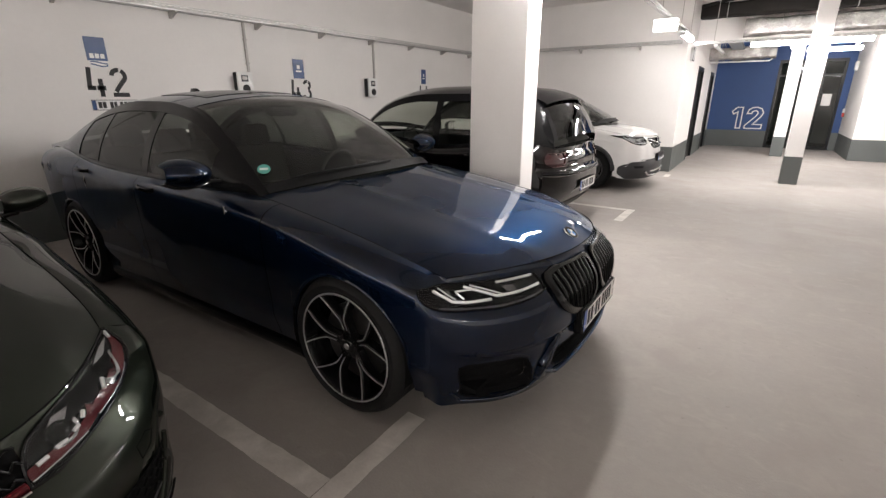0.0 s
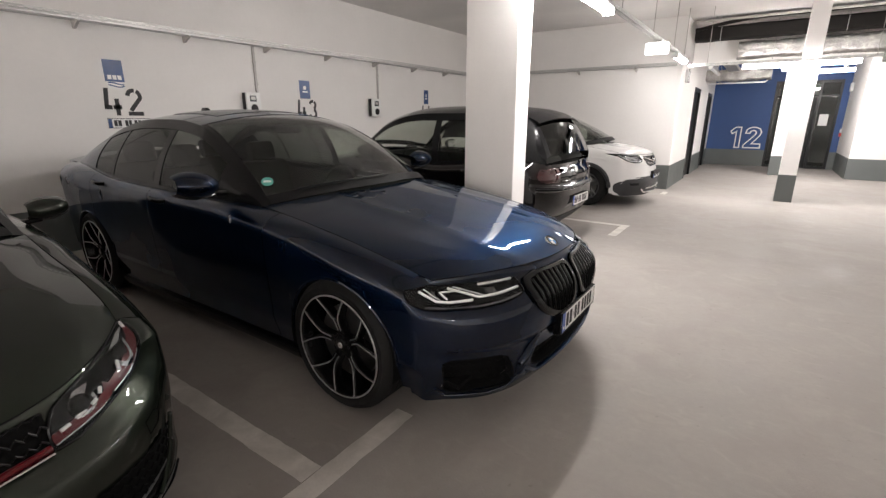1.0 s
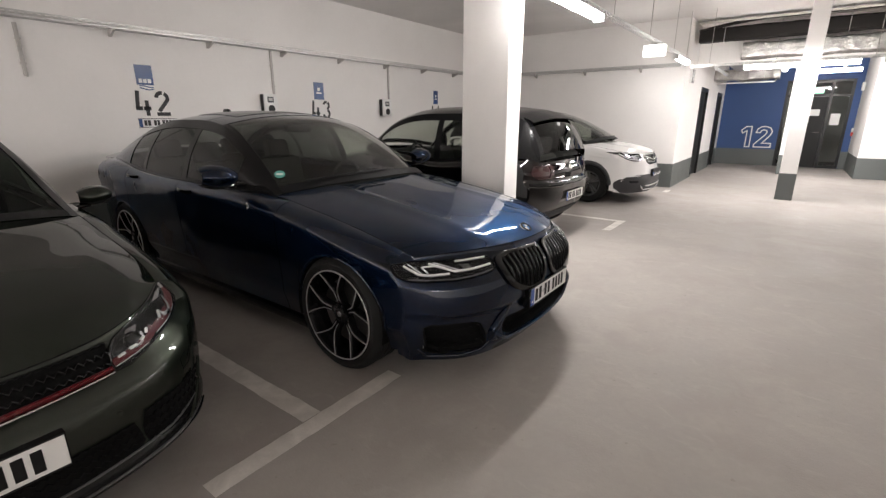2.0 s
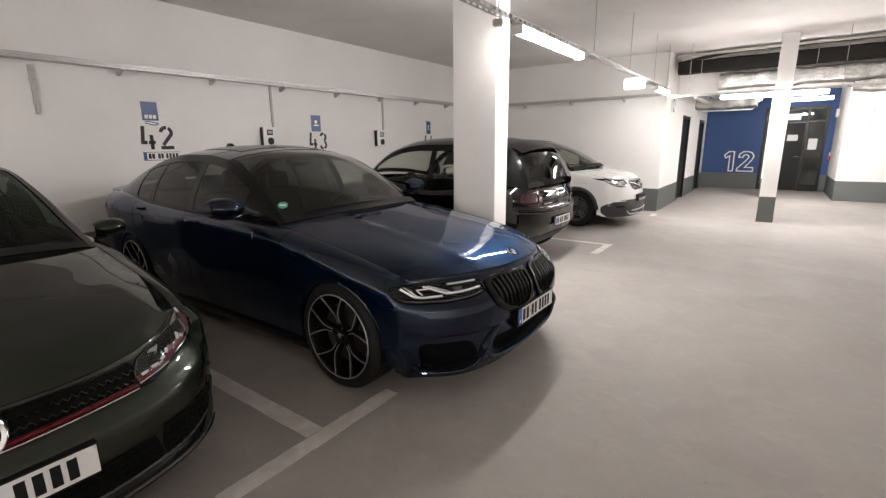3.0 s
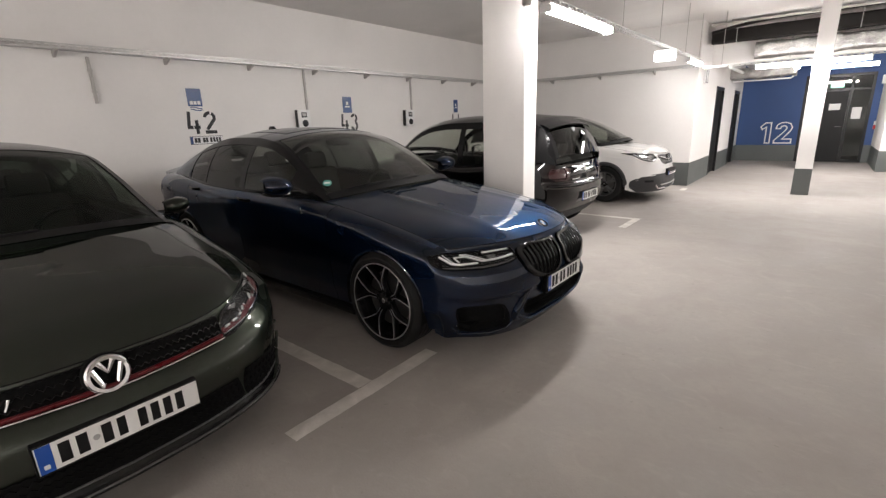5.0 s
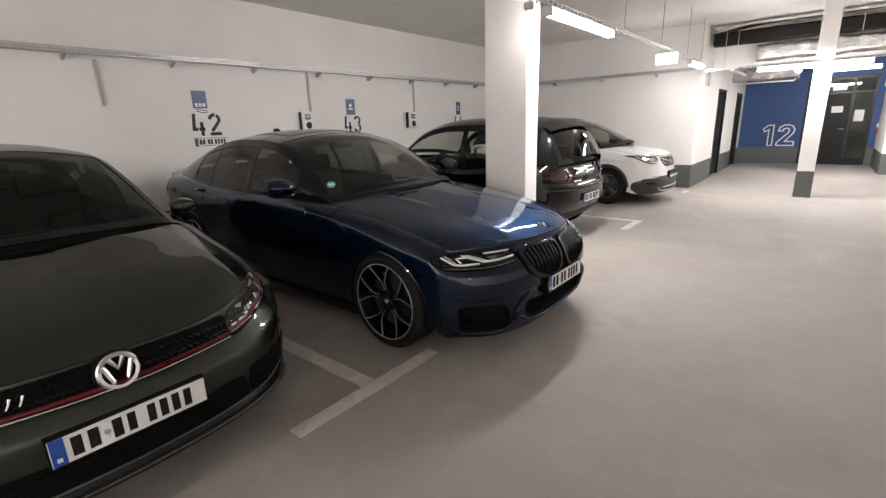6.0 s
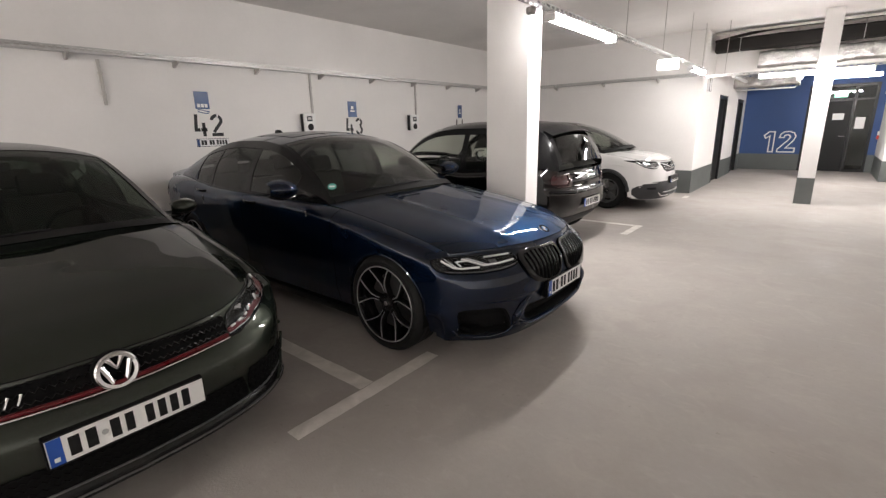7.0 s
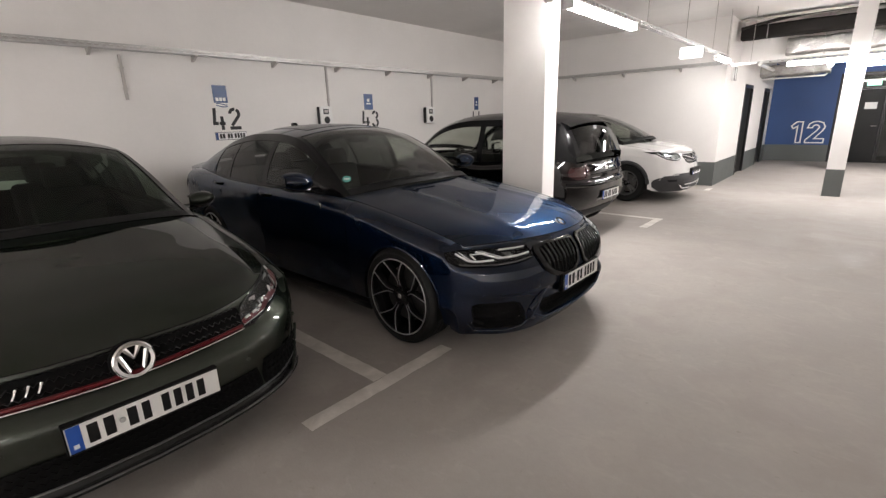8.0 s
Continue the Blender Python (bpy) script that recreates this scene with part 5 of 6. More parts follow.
def sedan():
    B = Body(
        top_z=[(0.3, 0.70), (0.42, 0.742), (0.6, 0.80), (0.9, 0.862), (1.25, 0.915), (1.6, 0.955), (2.5, 0.975), (3.4, 1.0), (4.2, 1.06), (4.75, 1.06), (4.9, 1.0)],
        top_y=[(0.3, 0.70), (0.42, 0.755), (0.9, 0.785), (1.6, 0.775), (1.9, 0.82), (2.5, 0.845), (3.5, 0.84), (4.0, 0.80), (4.35, 0.745), (4.75, 0.70), (4.9, 0.62)],
        half=[(0.4, 0.885), (0.6, 0.915), (0.87, 0.93), (1.4, 0.918), (2.2, 0.922), (3.2, 0.928), (3.85, 0.932), (4.4, 0.895), (4.75, 0.82)],
        roll=[(0.4, 0.10), (0.9, 0.13), (1.6, 0.10), (2.5, 0.085), (3.8, 0.12), (4.7, 0.12)],
        sill=[(0, 0.22), (5, 0.22)], tuck=0.07, creases=[(0.757, 0.010, 0.028, 0.043), (0.36, 0.012, 0.05, 0.0)],
        hubs=[0.88, 3.815], hub_z=0.345, arch=0.362, tyre_r=0.345, rim_r=0.276, track=0.926,
        bonnet=(0.42, 1.60, 0.085, 1.36), bonnet_z=[(0.085, 0.765), (0.2, 0.815), (0.45, 0.87), (0.8, 0.92), (1.1, 0.96), (1.36, 1.0)], bonnet_p=3.0, bonnet_ribs=[(0.50, 0.009, 0.06)],
        front_d=[(0, 0), (0.2, 0.006), (0.4, 0.03), (0.55, 0.075), (0.7, 0.16), (0.8, 0.245), (0.9, 0.355), (1, 0.476)],
        front_y=[(0, 0), (0.4, 0.4), (0.6, 0.6), (0.75, 0.735), (0.87, 0.836), (0.94, 0.873), (1, 0.895)], front_corner=0.78, front_lip=[(0, 0.165), (0.6, 0.165), (1, 0.19)],
        front_inset=[(0, 0.07), (0.12, 0.03), (0.3, 0.010), (0.47, 0.007), (0.50, -0.003), (0.53, -0.002), (0.62, 0.0), (0.75, 0.015), (0.9, 0.045), (1, 0.08)], front_turn=0.72, front_holes=[SEDAN_SIDE, SEDAN_MID],
        rear_d=[(0, 4.96), (0.4, 4.945), (0.6, 4.90), (0.75, 4.82), (0.87, 4.68), (1, 4.40)], rear_y=[(0, 0), (0.4, 0.4), (0.6, 0.595), (0.75, 0.72), (0.87, 0.80), (1, 0.87)],
        rear_corner=0.78, rear_lip=[(0, 0.25), (1, 0.22)], rear_inset=[(0, 0.08), (0.3, 0.0), (1, 0.03)], rear_turn=0.75, rear_end=-4.7,
        deck=(4.35, 4.74, 4.45, 4.93), deck_z=[(4.45, 1.13), (4.93, 1.12)],
        rail_z=[(1.6, 0.955), (1.75, 1.065), (2.0, 1.22), (2.3, 1.365), (2.55, 1.415), (2.9, 1.435), (3.3, 1.425), (3.7, 1.355), (4.0, 1.255), (4.4, 1.09)],
        rail_y=[(1.6, 0.775), (2.0, 0.70), (2.3, 0.645), (2.7, 0.61), (3.3, 0.60), (3.8, 0.62), (4.35, 0.70)],
        crown=[(1.6, 0.065), (2.3, 0.075), (2.8, 0.075), (3.5, 0.06), (4.35, 0.04)], bow=[(1.6, 0.24), (2.0, 0.17), (2.4, 0.08), (2.8, 0), (3.5, -0.03), (4.35, -0.12)],
        screen=(1.6, 2.42, 3.5, 4.33), windows=[(1.98, 2.68, 0), (2.76, 3.42, 1), (3.46, 3.80, 1)], window_top=0.86, doors=[1.42, 2.71, 3.66],
    )
    car, front, rear, screen, bonnet = build_car("sedan", "dark blue metallic saloon with a black kidney grille, parked nose out", (-0.18, 2.285, 0), 0, B, dict(paint=C["blue_paint"], wheel="double", handle=C["gloss_black"], tyre_w=0.245, handle_drop=0.06, pillar=C["gloss_black"], roof_pillar=C["blue_paint"]))

    def F(s, z, off=0.0):
        return B.end(s, z, "front", off)

    # two grille kidneys with upright bars
    kid = [(0.497, 0.10, 0.26), (0.525, 0.050, 0.345), (0.57, 0.026, 0.41), (0.635, 0.018, 0.442), (0.685, 0.020, 0.436), (0.710, 0.028, 0.405), (0.727, 0.055, 0.33)]
    kid_in = [(0.518, 0.115, 0.235), (0.545, 0.070, 0.315), (0.585, 0.050, 0.375), (0.635, 0.044, 0.405), (0.675, 0.046, 0.400), (0.697, 0.058, 0.37), (0.708, 0.090, 0.305)]
    for sg in (1, -1):
        fn = lambda s, z, off=0.0: F(sg * s, z, off)
        g = part("grille", patch(fn, kid, 14, 12, 0.003), C["under"], car, "gloss black kidney grille", True)
        part("grille_frame", ring(fn, kid, kid_in), C["gloss_black"], g, "", True)
        left, right = [(z, a) for z, a, b in kid_in], [(z, b) for z, a, b in kid_in]
        for k in range(8):
            s = 0.078 + 0.042 * k
            zs = [z for z in steps(0.515, 0.710, 20) if curve(left, z) <= s <= curve(right, z)]
            part("grille_bar", tube([fn(s, z, off=0.012) for z in zs], 0.0065, n=6), C["grille_black"], g, "", True)
    # headlamps
    lamp = [(0.634, 0.70, 0.85), (0.641, 0.60, 0.905), (0.657, 0.475, 0.945), (0.67, 0.454, 0.965), (0.695, 0.450, 0.985), (0.712, 0.452, 0.995), (0.717, 0.456, 0.998)]
    for sg in (1, -1):
        fn = lambda s, z, off=0.0: F(sg * s, z, off)
        h = part("headlight", patch(fn, lamp, 18, 10, 0.002), C["gloss_black"], car, "clear headlight with two L-shaped light guides", True)
        for way in ([(0.925, 0.703), (0.895, 0.684), (0.85, 0.661), (0.79, 0.655), (0.70, 0.660)], [(0.745, 0.703), (0.71, 0.686), (0.67, 0.667), (0.58, 0.671), (0.475, 0.681)]):
            part("light_guide", tube(follow(fn, way, 6, 0.009), 0.0068, n=8), C["light_guide"], h, "", True)
            part("light_guide", tube(follow(fn, [(s - 0.022, z + 0.004) for s, z in way[:3]], 5, 0.010), 0.0032, n=6), C["light_guide"], h, "", True)
        part("light_guide", tube(follow(fn, [(0.785, 0.664), (0.790, 0.688), (0.712, 0.693)], 5, 0.010), 0.0045, n=8), C["light_guide"], h, "", True)
        part("lamp_bezel", strip(fn, [(0.905, 0.649), (0.80, 0.640), (0.70, 0.642), (0.60, 0.648), (0.48, 0.662)], 0.007, 6, 0.007), C["rim_grey"], h, "", True)
        for s in (0.855, 0.60):
            part("reflector", patch(fn, [(0.676, s - 0.022, s + 0.018), (0.695, s - 0.026, s + 0.022)], 4, 3, 0.005), C["rim_grey"], h, "", True)
        part("chrome_line", tube(follow(fn, [(0.63, 0.708), (0.475, 0.714)], 8, 0.008), 0.006, n=6), C["light_guide"], h)
        part("lens", patch(fn, lamp, 18, 10, 0.016), C["lens"], h, "", True)
        bm = sheet(lambda d, v: Vector((-d, sg * (B.side_y(d, 0.690 + 0.40 * (d - 0.474) + v * (0.030 - 0.26 * (d - 0.474))) + 0.003), 0.690 + 0.40 * (d - 0.474) + v * (0.030 - 0.26 * (d - 0.474)))), steps(0.474, 0.585, 8), steps(0, 1, 4))
        part("lamp_wing", bm, C["gloss_black"], h, "", True)
        part("lamp_edge", tube(border(fn, lamp, 12, 0.006), 0.0035, n=6, closed=True), C["under"], h)
    # lower intakes, blades, sensors
    mid = SEDAN_MID
    i = part("air_intake", recess(F, mid, 0.06), C["under"], front, "black lower air intake", True)
    honeycomb(F, mid, i, C["under"], 0.034, -0.03)
    part("intake_rim", tube(border(F, mid, 12, -0.001), 0.004, n=8, closed=True), C["under"], i, "", True)
    part("intake_edge", tube(follow(F, [(-0.53, 0.315), (-0.40, 0.245), (0, 0.235), (0.40, 0.245), (0.53, 0.315)], 10, 0.008), 0.011, n=8), C["blue_paint"], i, "", True)
    for sg in (1, -1):
        fn = lambda s, z, off=0.0: F(sg * s, z, off)
        rows = SEDAN_SIDE
        q = part("air_intake", recess(fn, rows, 0.06), C["under"], front, "black side air intake", True)
        honeycomb(fn, rows, q, C["under"], 0.036, -0.035)
        part("intake_rim", tube(border(fn, rows, 12, -0.001), 0.004, n=8, closed=True), C["under"], q, "", True)
        part("intake_edge", tube(follow(fn, [(0.875, 0.262), (0.83, 0.212), (0.66, 0.200), (0.56, 0.222), (0.53, 0.262)], 8, 0.002), 0.007, n=8), C["blue_paint"], q, "", True)
        part("blade", tube(follow(fn, [(0.40, 0.435), (0.46, 0.39), (0.51, 0.33), (0.52, 0.285), (0.47, 0.252)], 8, -0.006), lambda k: 0.010 + 0.022 * math.sin(math.pi * min(1, k * 0.9 + 0.08)), n=12), C["blue_paint"], q, "", True)
        p = fn(0.80, 0.455, off=0.001)
        part("parking_sensor", rod(p, p + Vector((0.003, sg * 0.003, 0)), 0.011, n=14), C["blue_paint"], front)
        for s, z in ((0.38, 0.45),):
            p = fn(s, z, off=0.0)
            part("parking_sensor", rod(p, p + Vector((0.004, 0, 0)), 0.010, n=14), C["blue_paint"], front)
    number_plate(car, Matrix.Translation((0.021, 0, 0.397)))
    part("plate_holder", box(-0.02, 0.020, -0.265, 0.265, 0.39, 0.51, 0.004), C["gloss_black"], car)
    p = B.bonnet(0.0, 0.055)
    b, m = round_badge(bonnet, p + Vector((0, 0, 0.001)), (0.55, 0, 0.85), 0.041, (C["plate_white"], C["gloss_black"]))
    for a in (0, 1):
        bm = bmesh.new()
        add_grid(bm, lambda r, k: Vector((r * math.cos(k), 0.0042, r * math.sin(k))), [0.001, 0.025], steps(a * math.pi, a * math.pi + math.pi / 2, 6))
        bm.transform(m)
        part("badge_field", bm, C["badge_blue"], b)
    wing_mirror(car, -1.83, 0.885, 1.078, C["blue_paint"], C["gloss_black"], 1.16)
    part("fender_badge", box(-1.72, -1.708, -B.side_y(1.81, 0.90) - 0.006, -B.side_y(1.81, 0.90) + 0.004, 0.872, 0.915, 0.002), C["chrome"], car)
    part("sunroof", sheet(lambda d, s: B.roof(d, s) + Vector((0, 0, 0.003)), steps(2.55, 3.15, 8), steps(-0.72, 0.72, 12), 0.003), C["gloss_black"], car, "dark glass sunroof", True)
    q = B.roof(1.74, -0.885)
    s = rod((0, 0, 0), (0, 0, 0.0022), 0.035, n=24)
    a, b2 = B.roof(1.76, -0.885) - B.roof(1.68, -0.885), B.roof(1.72, -0.85) - B.roof(1.72, -0.92)
    n = a.cross(b2)
    n = n if n.z > 0 else -n
    s.transform(Matrix.Translation(q + n.normalized() * 0.004) @ n.to_track_quat("Z", "Y").to_matrix().to_4x4())
    st = part("sticker", s, C["sticker"], screen, "round green badge sticker")
    s = box(-0.022, 0.022, -0.008, 0.008, 0.0022, 0.003)
    s.transform(Matrix.Translation(q + n.normalized() * 0.004) @ n.to_track_quat("Z", "Y").to_matrix().to_4x4())
    part("sticker_mark", s, C["plate_white"], st)
    zf = B.roof(3.42, 0).z
    fin = box(-3.54, -3.36, -0.026, 0.026, zf - 0.02, zf + 0.062, 0.010)
    for v in fin.verts:
        k = max(0.0, (v.co.z - zf) / 0.062)
        v.co.x = v.co.x + (-3.50 - v.co.x) * 0.62 * k
        v.co.y *= 1 - 0.55 * k
    part("roof_antenna", fin, C["gloss_black"], car, "", True)
    part("dash_paper", box(-1.75, -1.60, -0.22, 0.10, 0.985, 0.989), M["paper"], car, "white paper on the dashboard")
    for sg in (1, -1):
        fn = lambda s, z, off=0.0: B.end(sg * s, z, "rear", off)
        part("tail_light", patch(fn, [(0.82, 0.45, 0.93), (0.90, 0.42, 0.95), (0.95, 0.50, 0.93)], 12, 6, 0.006), C["tail_red"], car, "", True)
    return car


def hatchback():
    B = Body(
        top_z=[(0.3, 0.70), (0.5, 0.745), (0.65, 0.79), (0.8, 0.828), (1.1, 0.888), (1.36, 0.94), (2.2, 0.955), (3.2, 0.965), (3.9, 0.98), (4.1, 0.97)],
        top_y=[(0.3, 0.70), (0.5, 0.765), (0.8, 0.78), (1.36, 0.765), (1.8, 0.80), (2.5, 0.815), (3.4, 0.80), (3.9, 0.74), (4.1, 0.68)],
        half=[(0.4, 0.875), (0.6, 0.892), (0.87, 0.90), (1.4, 0.89), (2.2, 0.895), (3.5, 0.90), (3.9, 0.86), (4.1, 0.80)],
        roll=[(0.4, 0.09), (0.9, 0.12), (1.5, 0.10), (2.5, 0.085), (3.8, 0.12)],
        sill=[(0, 0.21), (5, 0.21)], tuck=0.06, creases=[(0.74, 0.010, 0.02, 0.03)],
        hubs=[0.86, 3.49], hub_z=0.32, arch=0.345, tyre_r=0.32, rim_r=0.235, track=0.868,
        bonnet=(0.50, 1.36, 0.12, 1.05), bonnet_z=[(0.12, 0.70), (0.22, 0.77), (0.45, 0.85), (0.8, 0.925), (1.05, 0.98)], bonnet_q=3.6, bonnet_p=2.6, bonnet_ribs=[(0.82, 0.007, 0.06)],
        front_d=[(0, 0), (0.3, 0.018), (0.5, 0.06), (0.65, 0.125), (0.78, 0.225), (0.9, 0.36), (1, 0.512)],
        front_y=[(0, 0), (0.5, 0.5), (0.65, 0.642), (0.78, 0.755), (0.9, 0.835), (1, 0.882)], front_corner=0.80, front_lip=[(0, 0.205), (0.6, 0.205), (1, 0.205)],
        front_inset=[(0, 0.05), (0.10, 0.0), (0.2, 0.02), (0.55, 0.0), (0.68, 0.015), (0.79, 0.075), (0.9, 0.095), (1, 0.11)], front_turn=0.87,
        rear_d=[(0, 4.27), (0.5, 4.24), (0.75, 4.15), (0.9, 4.0), (1, 3.86)], rear_y=[(0, 0), (0.5, 0.5), (0.75, 0.72), (0.9, 0.80), (1, 0.86)],
        rear_corner=0.78, rear_lip=[(0, 0.24), (1, 0.21)], rear_inset=[(0, 0.06), (0.3, 0.0), (1, 0.03)], rear_turn=0.75, rear_end=-4.1,
        deck=(4.05, 4.08, 4.14, 4.18), deck_z=[(4.14, 0.99), (4.18, 0.98)],
        rail_z=[(1.36, 0.94), (1.6, 1.06), (1.9, 1.225), (2.15, 1.335), (2.5, 1.39), (3.0, 1.395), (3.6, 1.35), (3.85, 1.25), (4.08, 1.02)],
        rail_y=[(1.36, 0.765), (1.8, 0.70), (2.15, 0.645), (2.6, 0.61), (3.6, 0.595), (4.08, 0.66)],
        crown=[(1.36, 0.075), (2.15, 0.085), (2.8, 0.09), (3.75, 0.07), (4.08, 0.03)], bow=[(1.36, 0.30), (1.9, 0.18), (2.3, 0.06), (2.7, 0), (3.75, -0.05), (4.08, -0.08)],
        screen=(1.36, 2.22, 3.75, 4.06), windows=[(1.80, 2.45, 0), (2.53, 3.20, 1), (3.26, 3.60, 1)], window_top=0.86, doors=[1.33, 2.48, 3.3],
    )
    car, front, rear, screen, bonnet = build_car("hatchback", "dark grey metallic hatchback with a red grille line, parked nose out", (-0.77, -0.225, 0), 0, B, dict(paint=C["grey_paint"], wheel="five_cut", tyre_w=0.225, skirt=C["matt_black"], roof=C["gloss_black"], lining=C["cloth"], glass=C["green_glass"], pillar=C["gloss_black"]))

    def F(s, z, off=0.0):
        return B.end(s, z, "front", off)

    band = [(0.585, -0.44, 0.44), (0.61, -0.455, 0.455), (0.66, -0.47, 0.47), (0.688, -0.47, 0.47)]
    g = part("grille", patch(F, band, 40, 6, 0.003), C["under"], car, "black honeycomb grille with a red lower line", True)
    honeycomb(F, band, g, C["grille_black"], 0.028, 0.007, 0.0035)
    part("red_line", tube(follow(F, [(-0.455, 0.600), (-0.10, 0.588), (0.10, 0.588), (0.455, 0.600)], 14, 0.010), 0.0105, n=8, flat=0.9), C["red_trim"], g, "red trim line", True)
    part("chrome_line", tube(follow(F, [(-0.455, 0.587), (-0.10, 0.575), (0.10, 0.575), (0.455, 0.587)], 14, 0.012), 0.0045, n=6), C["chrome"], g, "", True)
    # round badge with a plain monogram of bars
    p = F(0, 0.636, off=0.030)
    bm = lathe([(0.001, -0.006), (0.072, -0.006), (0.078, -0.014), (0.080, -0.036)], 40)
    m = Matrix.Translation(p) @ Vector((1, 0, 0.22)).normalized().to_track_quat("Y", "Z").to_matrix().to_4x4()
    bm.transform(m)
    b = part("badge", bm, C["under"], car, "round chrome badge")
    bm = lathe([(0.053, 0.0), (0.055, 0.006), (0.067, 0.008), (0.073, 0.002), (0.073, -0.010), (0.056, -0.006)], 44)
    bm.transform(m)
    part("badge_ring", bm, C["chrome"], b, "", True)
    for way in ([(-0.024, 0.050), (0, 0.010), (0.024, 0.050)], [(-0.047, 0.030), (-0.022, -0.042), (0, -0.002), (0.022, -0.042), (0.047, 0.030)]):
        bm = bmesh.new()
        add_tube(bm, [(x, 0.002, z) for x, z in way], 0.0105, n=6)
        bm.transform(m)
        part("badge_bar", bm, C["chrome"], b, "", True)
    # three small bars in place of the model letters
    for k in range(3):
        part("grille_letter", tube(follow(F, [(-0.36 + 0.035 * k, 0.625), (-0.345 + 0.035 * k, 0.655)], 2, 0.014), 0.005, n=6), C["chrome"], g)
    lamp = [(0.592, 0.46, 0.52), (0.61, 0.462, 0.60), (0.635, 0.466, 0.70), (0.66, 0.475, 0.785), (0.69, 0.52, 0.85), (0.715, 0.64, 0.885), (0.742, 0.80, 0.895)]
    for sg in (1, -1):
        fn = lambda s, z, off=0.0: F(sg * s, z, off)
        h = part("headlight", patch(fn, lamp, 18, 12, 0.002), C["gloss_black"], car, "clear headlight with a red lower line", True)
        for way in ([(0.468, 0.600), (0.54, 0.610), (0.61, 0.622), (0.648, 0.638), (0.662, 0.662)], [(0.655, 0.640), (0.74, 0.659), (0.81, 0.682), (0.86, 0.705), (0.882, 0.732)]):
            part("red_line", strip(fn, way, 0.029, 6, 0.009), C["red_trim"], h, "dark red trim band", True)
            part("chrome_line", tube(follow(fn, way[:3], 6, 0.010), 0.0028, n=6), C["chrome"], h)
        for s, z in ((0.56, 0.658), (0.745, 0.70)):
            p = fn(s, z, off=0.004)
            nrm = (fn(s, z, off=0.02) - fn(s, z)).normalized()
            bm = lathe([(0.001, 0.010), (0.018, 0.008), (0.024, 0.0), (0.030, 0.004), (0.034, -0.002)], 24)
            bm.transform(Matrix.Translation(p) @ nrm.to_track_quat("Y", "Z").to_matrix().to_4x4())
            pr = part("projector", bm, C["gloss_black"], h, "", True)
            arc_way = [(s + 0.042 * math.cos(a), z + 0.030 * math.sin(a)) for a in steps(-2.4, 0.4, 8)]
            part("reflector", strip(fn, arc_way, 0.010, 2, 0.011), C["reflector"], h, "", True)
        part("reflector", patch(fn, [(0.672, 0.53, 0.575), (0.69, 0.555, 0.60)], 5, 3, 0.010), C["reflector"], h, "", True)
        part("reflector", patch(fn, [(0.712, 0.71, 0.76), (0.728, 0.755, 0.80)], 5, 3, 0.010), C["reflector"], h, "", True)
        for way in ([(0.488, 0.628), (0.514, 0.632)], [(0.535, 0.637), (0.562, 0.642)], [(0.582, 0.648), (0.598, 0.653)], [(0.613, 0.660), (0.622, 0.670)], [(0.70, 0.676), (0.712, 0.690)], [(0.845, 0.722), (0.855, 0.734)]):
            part("light_guide", tube(follow(fn, way, 3, 0.011), 0.0055, n=6), C["light_guide"], h)
        part("lens", patch(fn, lamp, 18, 12, 0.018), C["lens"], h, "", True)
        part("lamp_edge", tube(border(fn, lamp, 10, 0.006), 0.005, n=6, closed=True), C["gloss_black"], h)
        rows = [(0.262, 0.52, 0.71), (0.30, 0.50, 0.765), (0.36, 0.49, 0.80), (0.43, 0.50, 0.81)]
        q = part("air_intake", patch(fn, rows, 12, 8, 0.003), C["under"], front, "black honeycomb side intake", True)
        honeycomb(fn, rows, q, C["under"], 0.03, 0.006, 0.0035)
        part("intake_edge", tube(follow(fn, [(0.815, 0.455), (0.805, 0.35), (0.765, 0.30), (0.68, 0.262)], 8, 0.010), 0.0075, n=8), C["grey_paint"], q, "", True)
        flap = [(0.70, 0.475), (0.745, 0.482), (0.765, 0.515), (0.735, 0.535), (0.69, 0.525)]
        part("washer_gap", tube(follow(fn, flap + flap[:1], 4, 0.0005), 0.0014, n=5), C["under"], front)
        for s, z in ((0.42, 0.47), (0.84, 0.50)):
            p = fn(s, z)
            part("parking_sensor", rod(p, p + Vector((0.004, 0, 0)), 0.010, n=14), C["grey_paint"], front)
    mid = [(0.285, -0.47, 0.47), (0.30, -0.49, 0.49), (0.35, -0.48, 0.48), (0.405, -0.46, 0.46)]
    i = part("air_intake", patch(F, mid, 30, 8, 0.003), C["under"], front, "wide black lower intake", True)
    honeycomb(F, mid, i, C["under"], 0.03, 0.005, 0.003)
    part("front_splitter", tube(follow(F, [(-0.84, 0.240), (-0.70, 0.225), (-0.4, 0.215), (0, 0.214), (0.4, 0.215), (0.70, 0.225), (0.84, 0.240)], 10, 0.008), lambda k: 0.013 * min(1.0, 0.25 + 7 * k, 0.25 + 7 * (1 - k)), n=8, flat=0.6), C["gloss_black"], front, "", True)
    part("splitter_panel", patch(F, [(0.222, -0.72, 0.72), (0.25, -0.74, 0.74), (0.284, -0.72, 0.72)], 40, 4, 0.003), C["gloss_black"], front, "", True)
    for z, rr in ((0.236, 0.0055), (0.281, 0.0045)):
        part("splitter_line", tube(follow(F, [(-0.80, z + 0.03), (-0.6, z + 0.008), (-0.3, z), (0, z - 0.002), (0.3, z), (0.6, z + 0.008), (0.80, z + 0.03)], 10, 0.006), lambda k: rr * min(1.0, 0.2 + 7 * k, 0.2 + 7 * (1 - k)), n=8), C["rim_grey"], front, "", True)
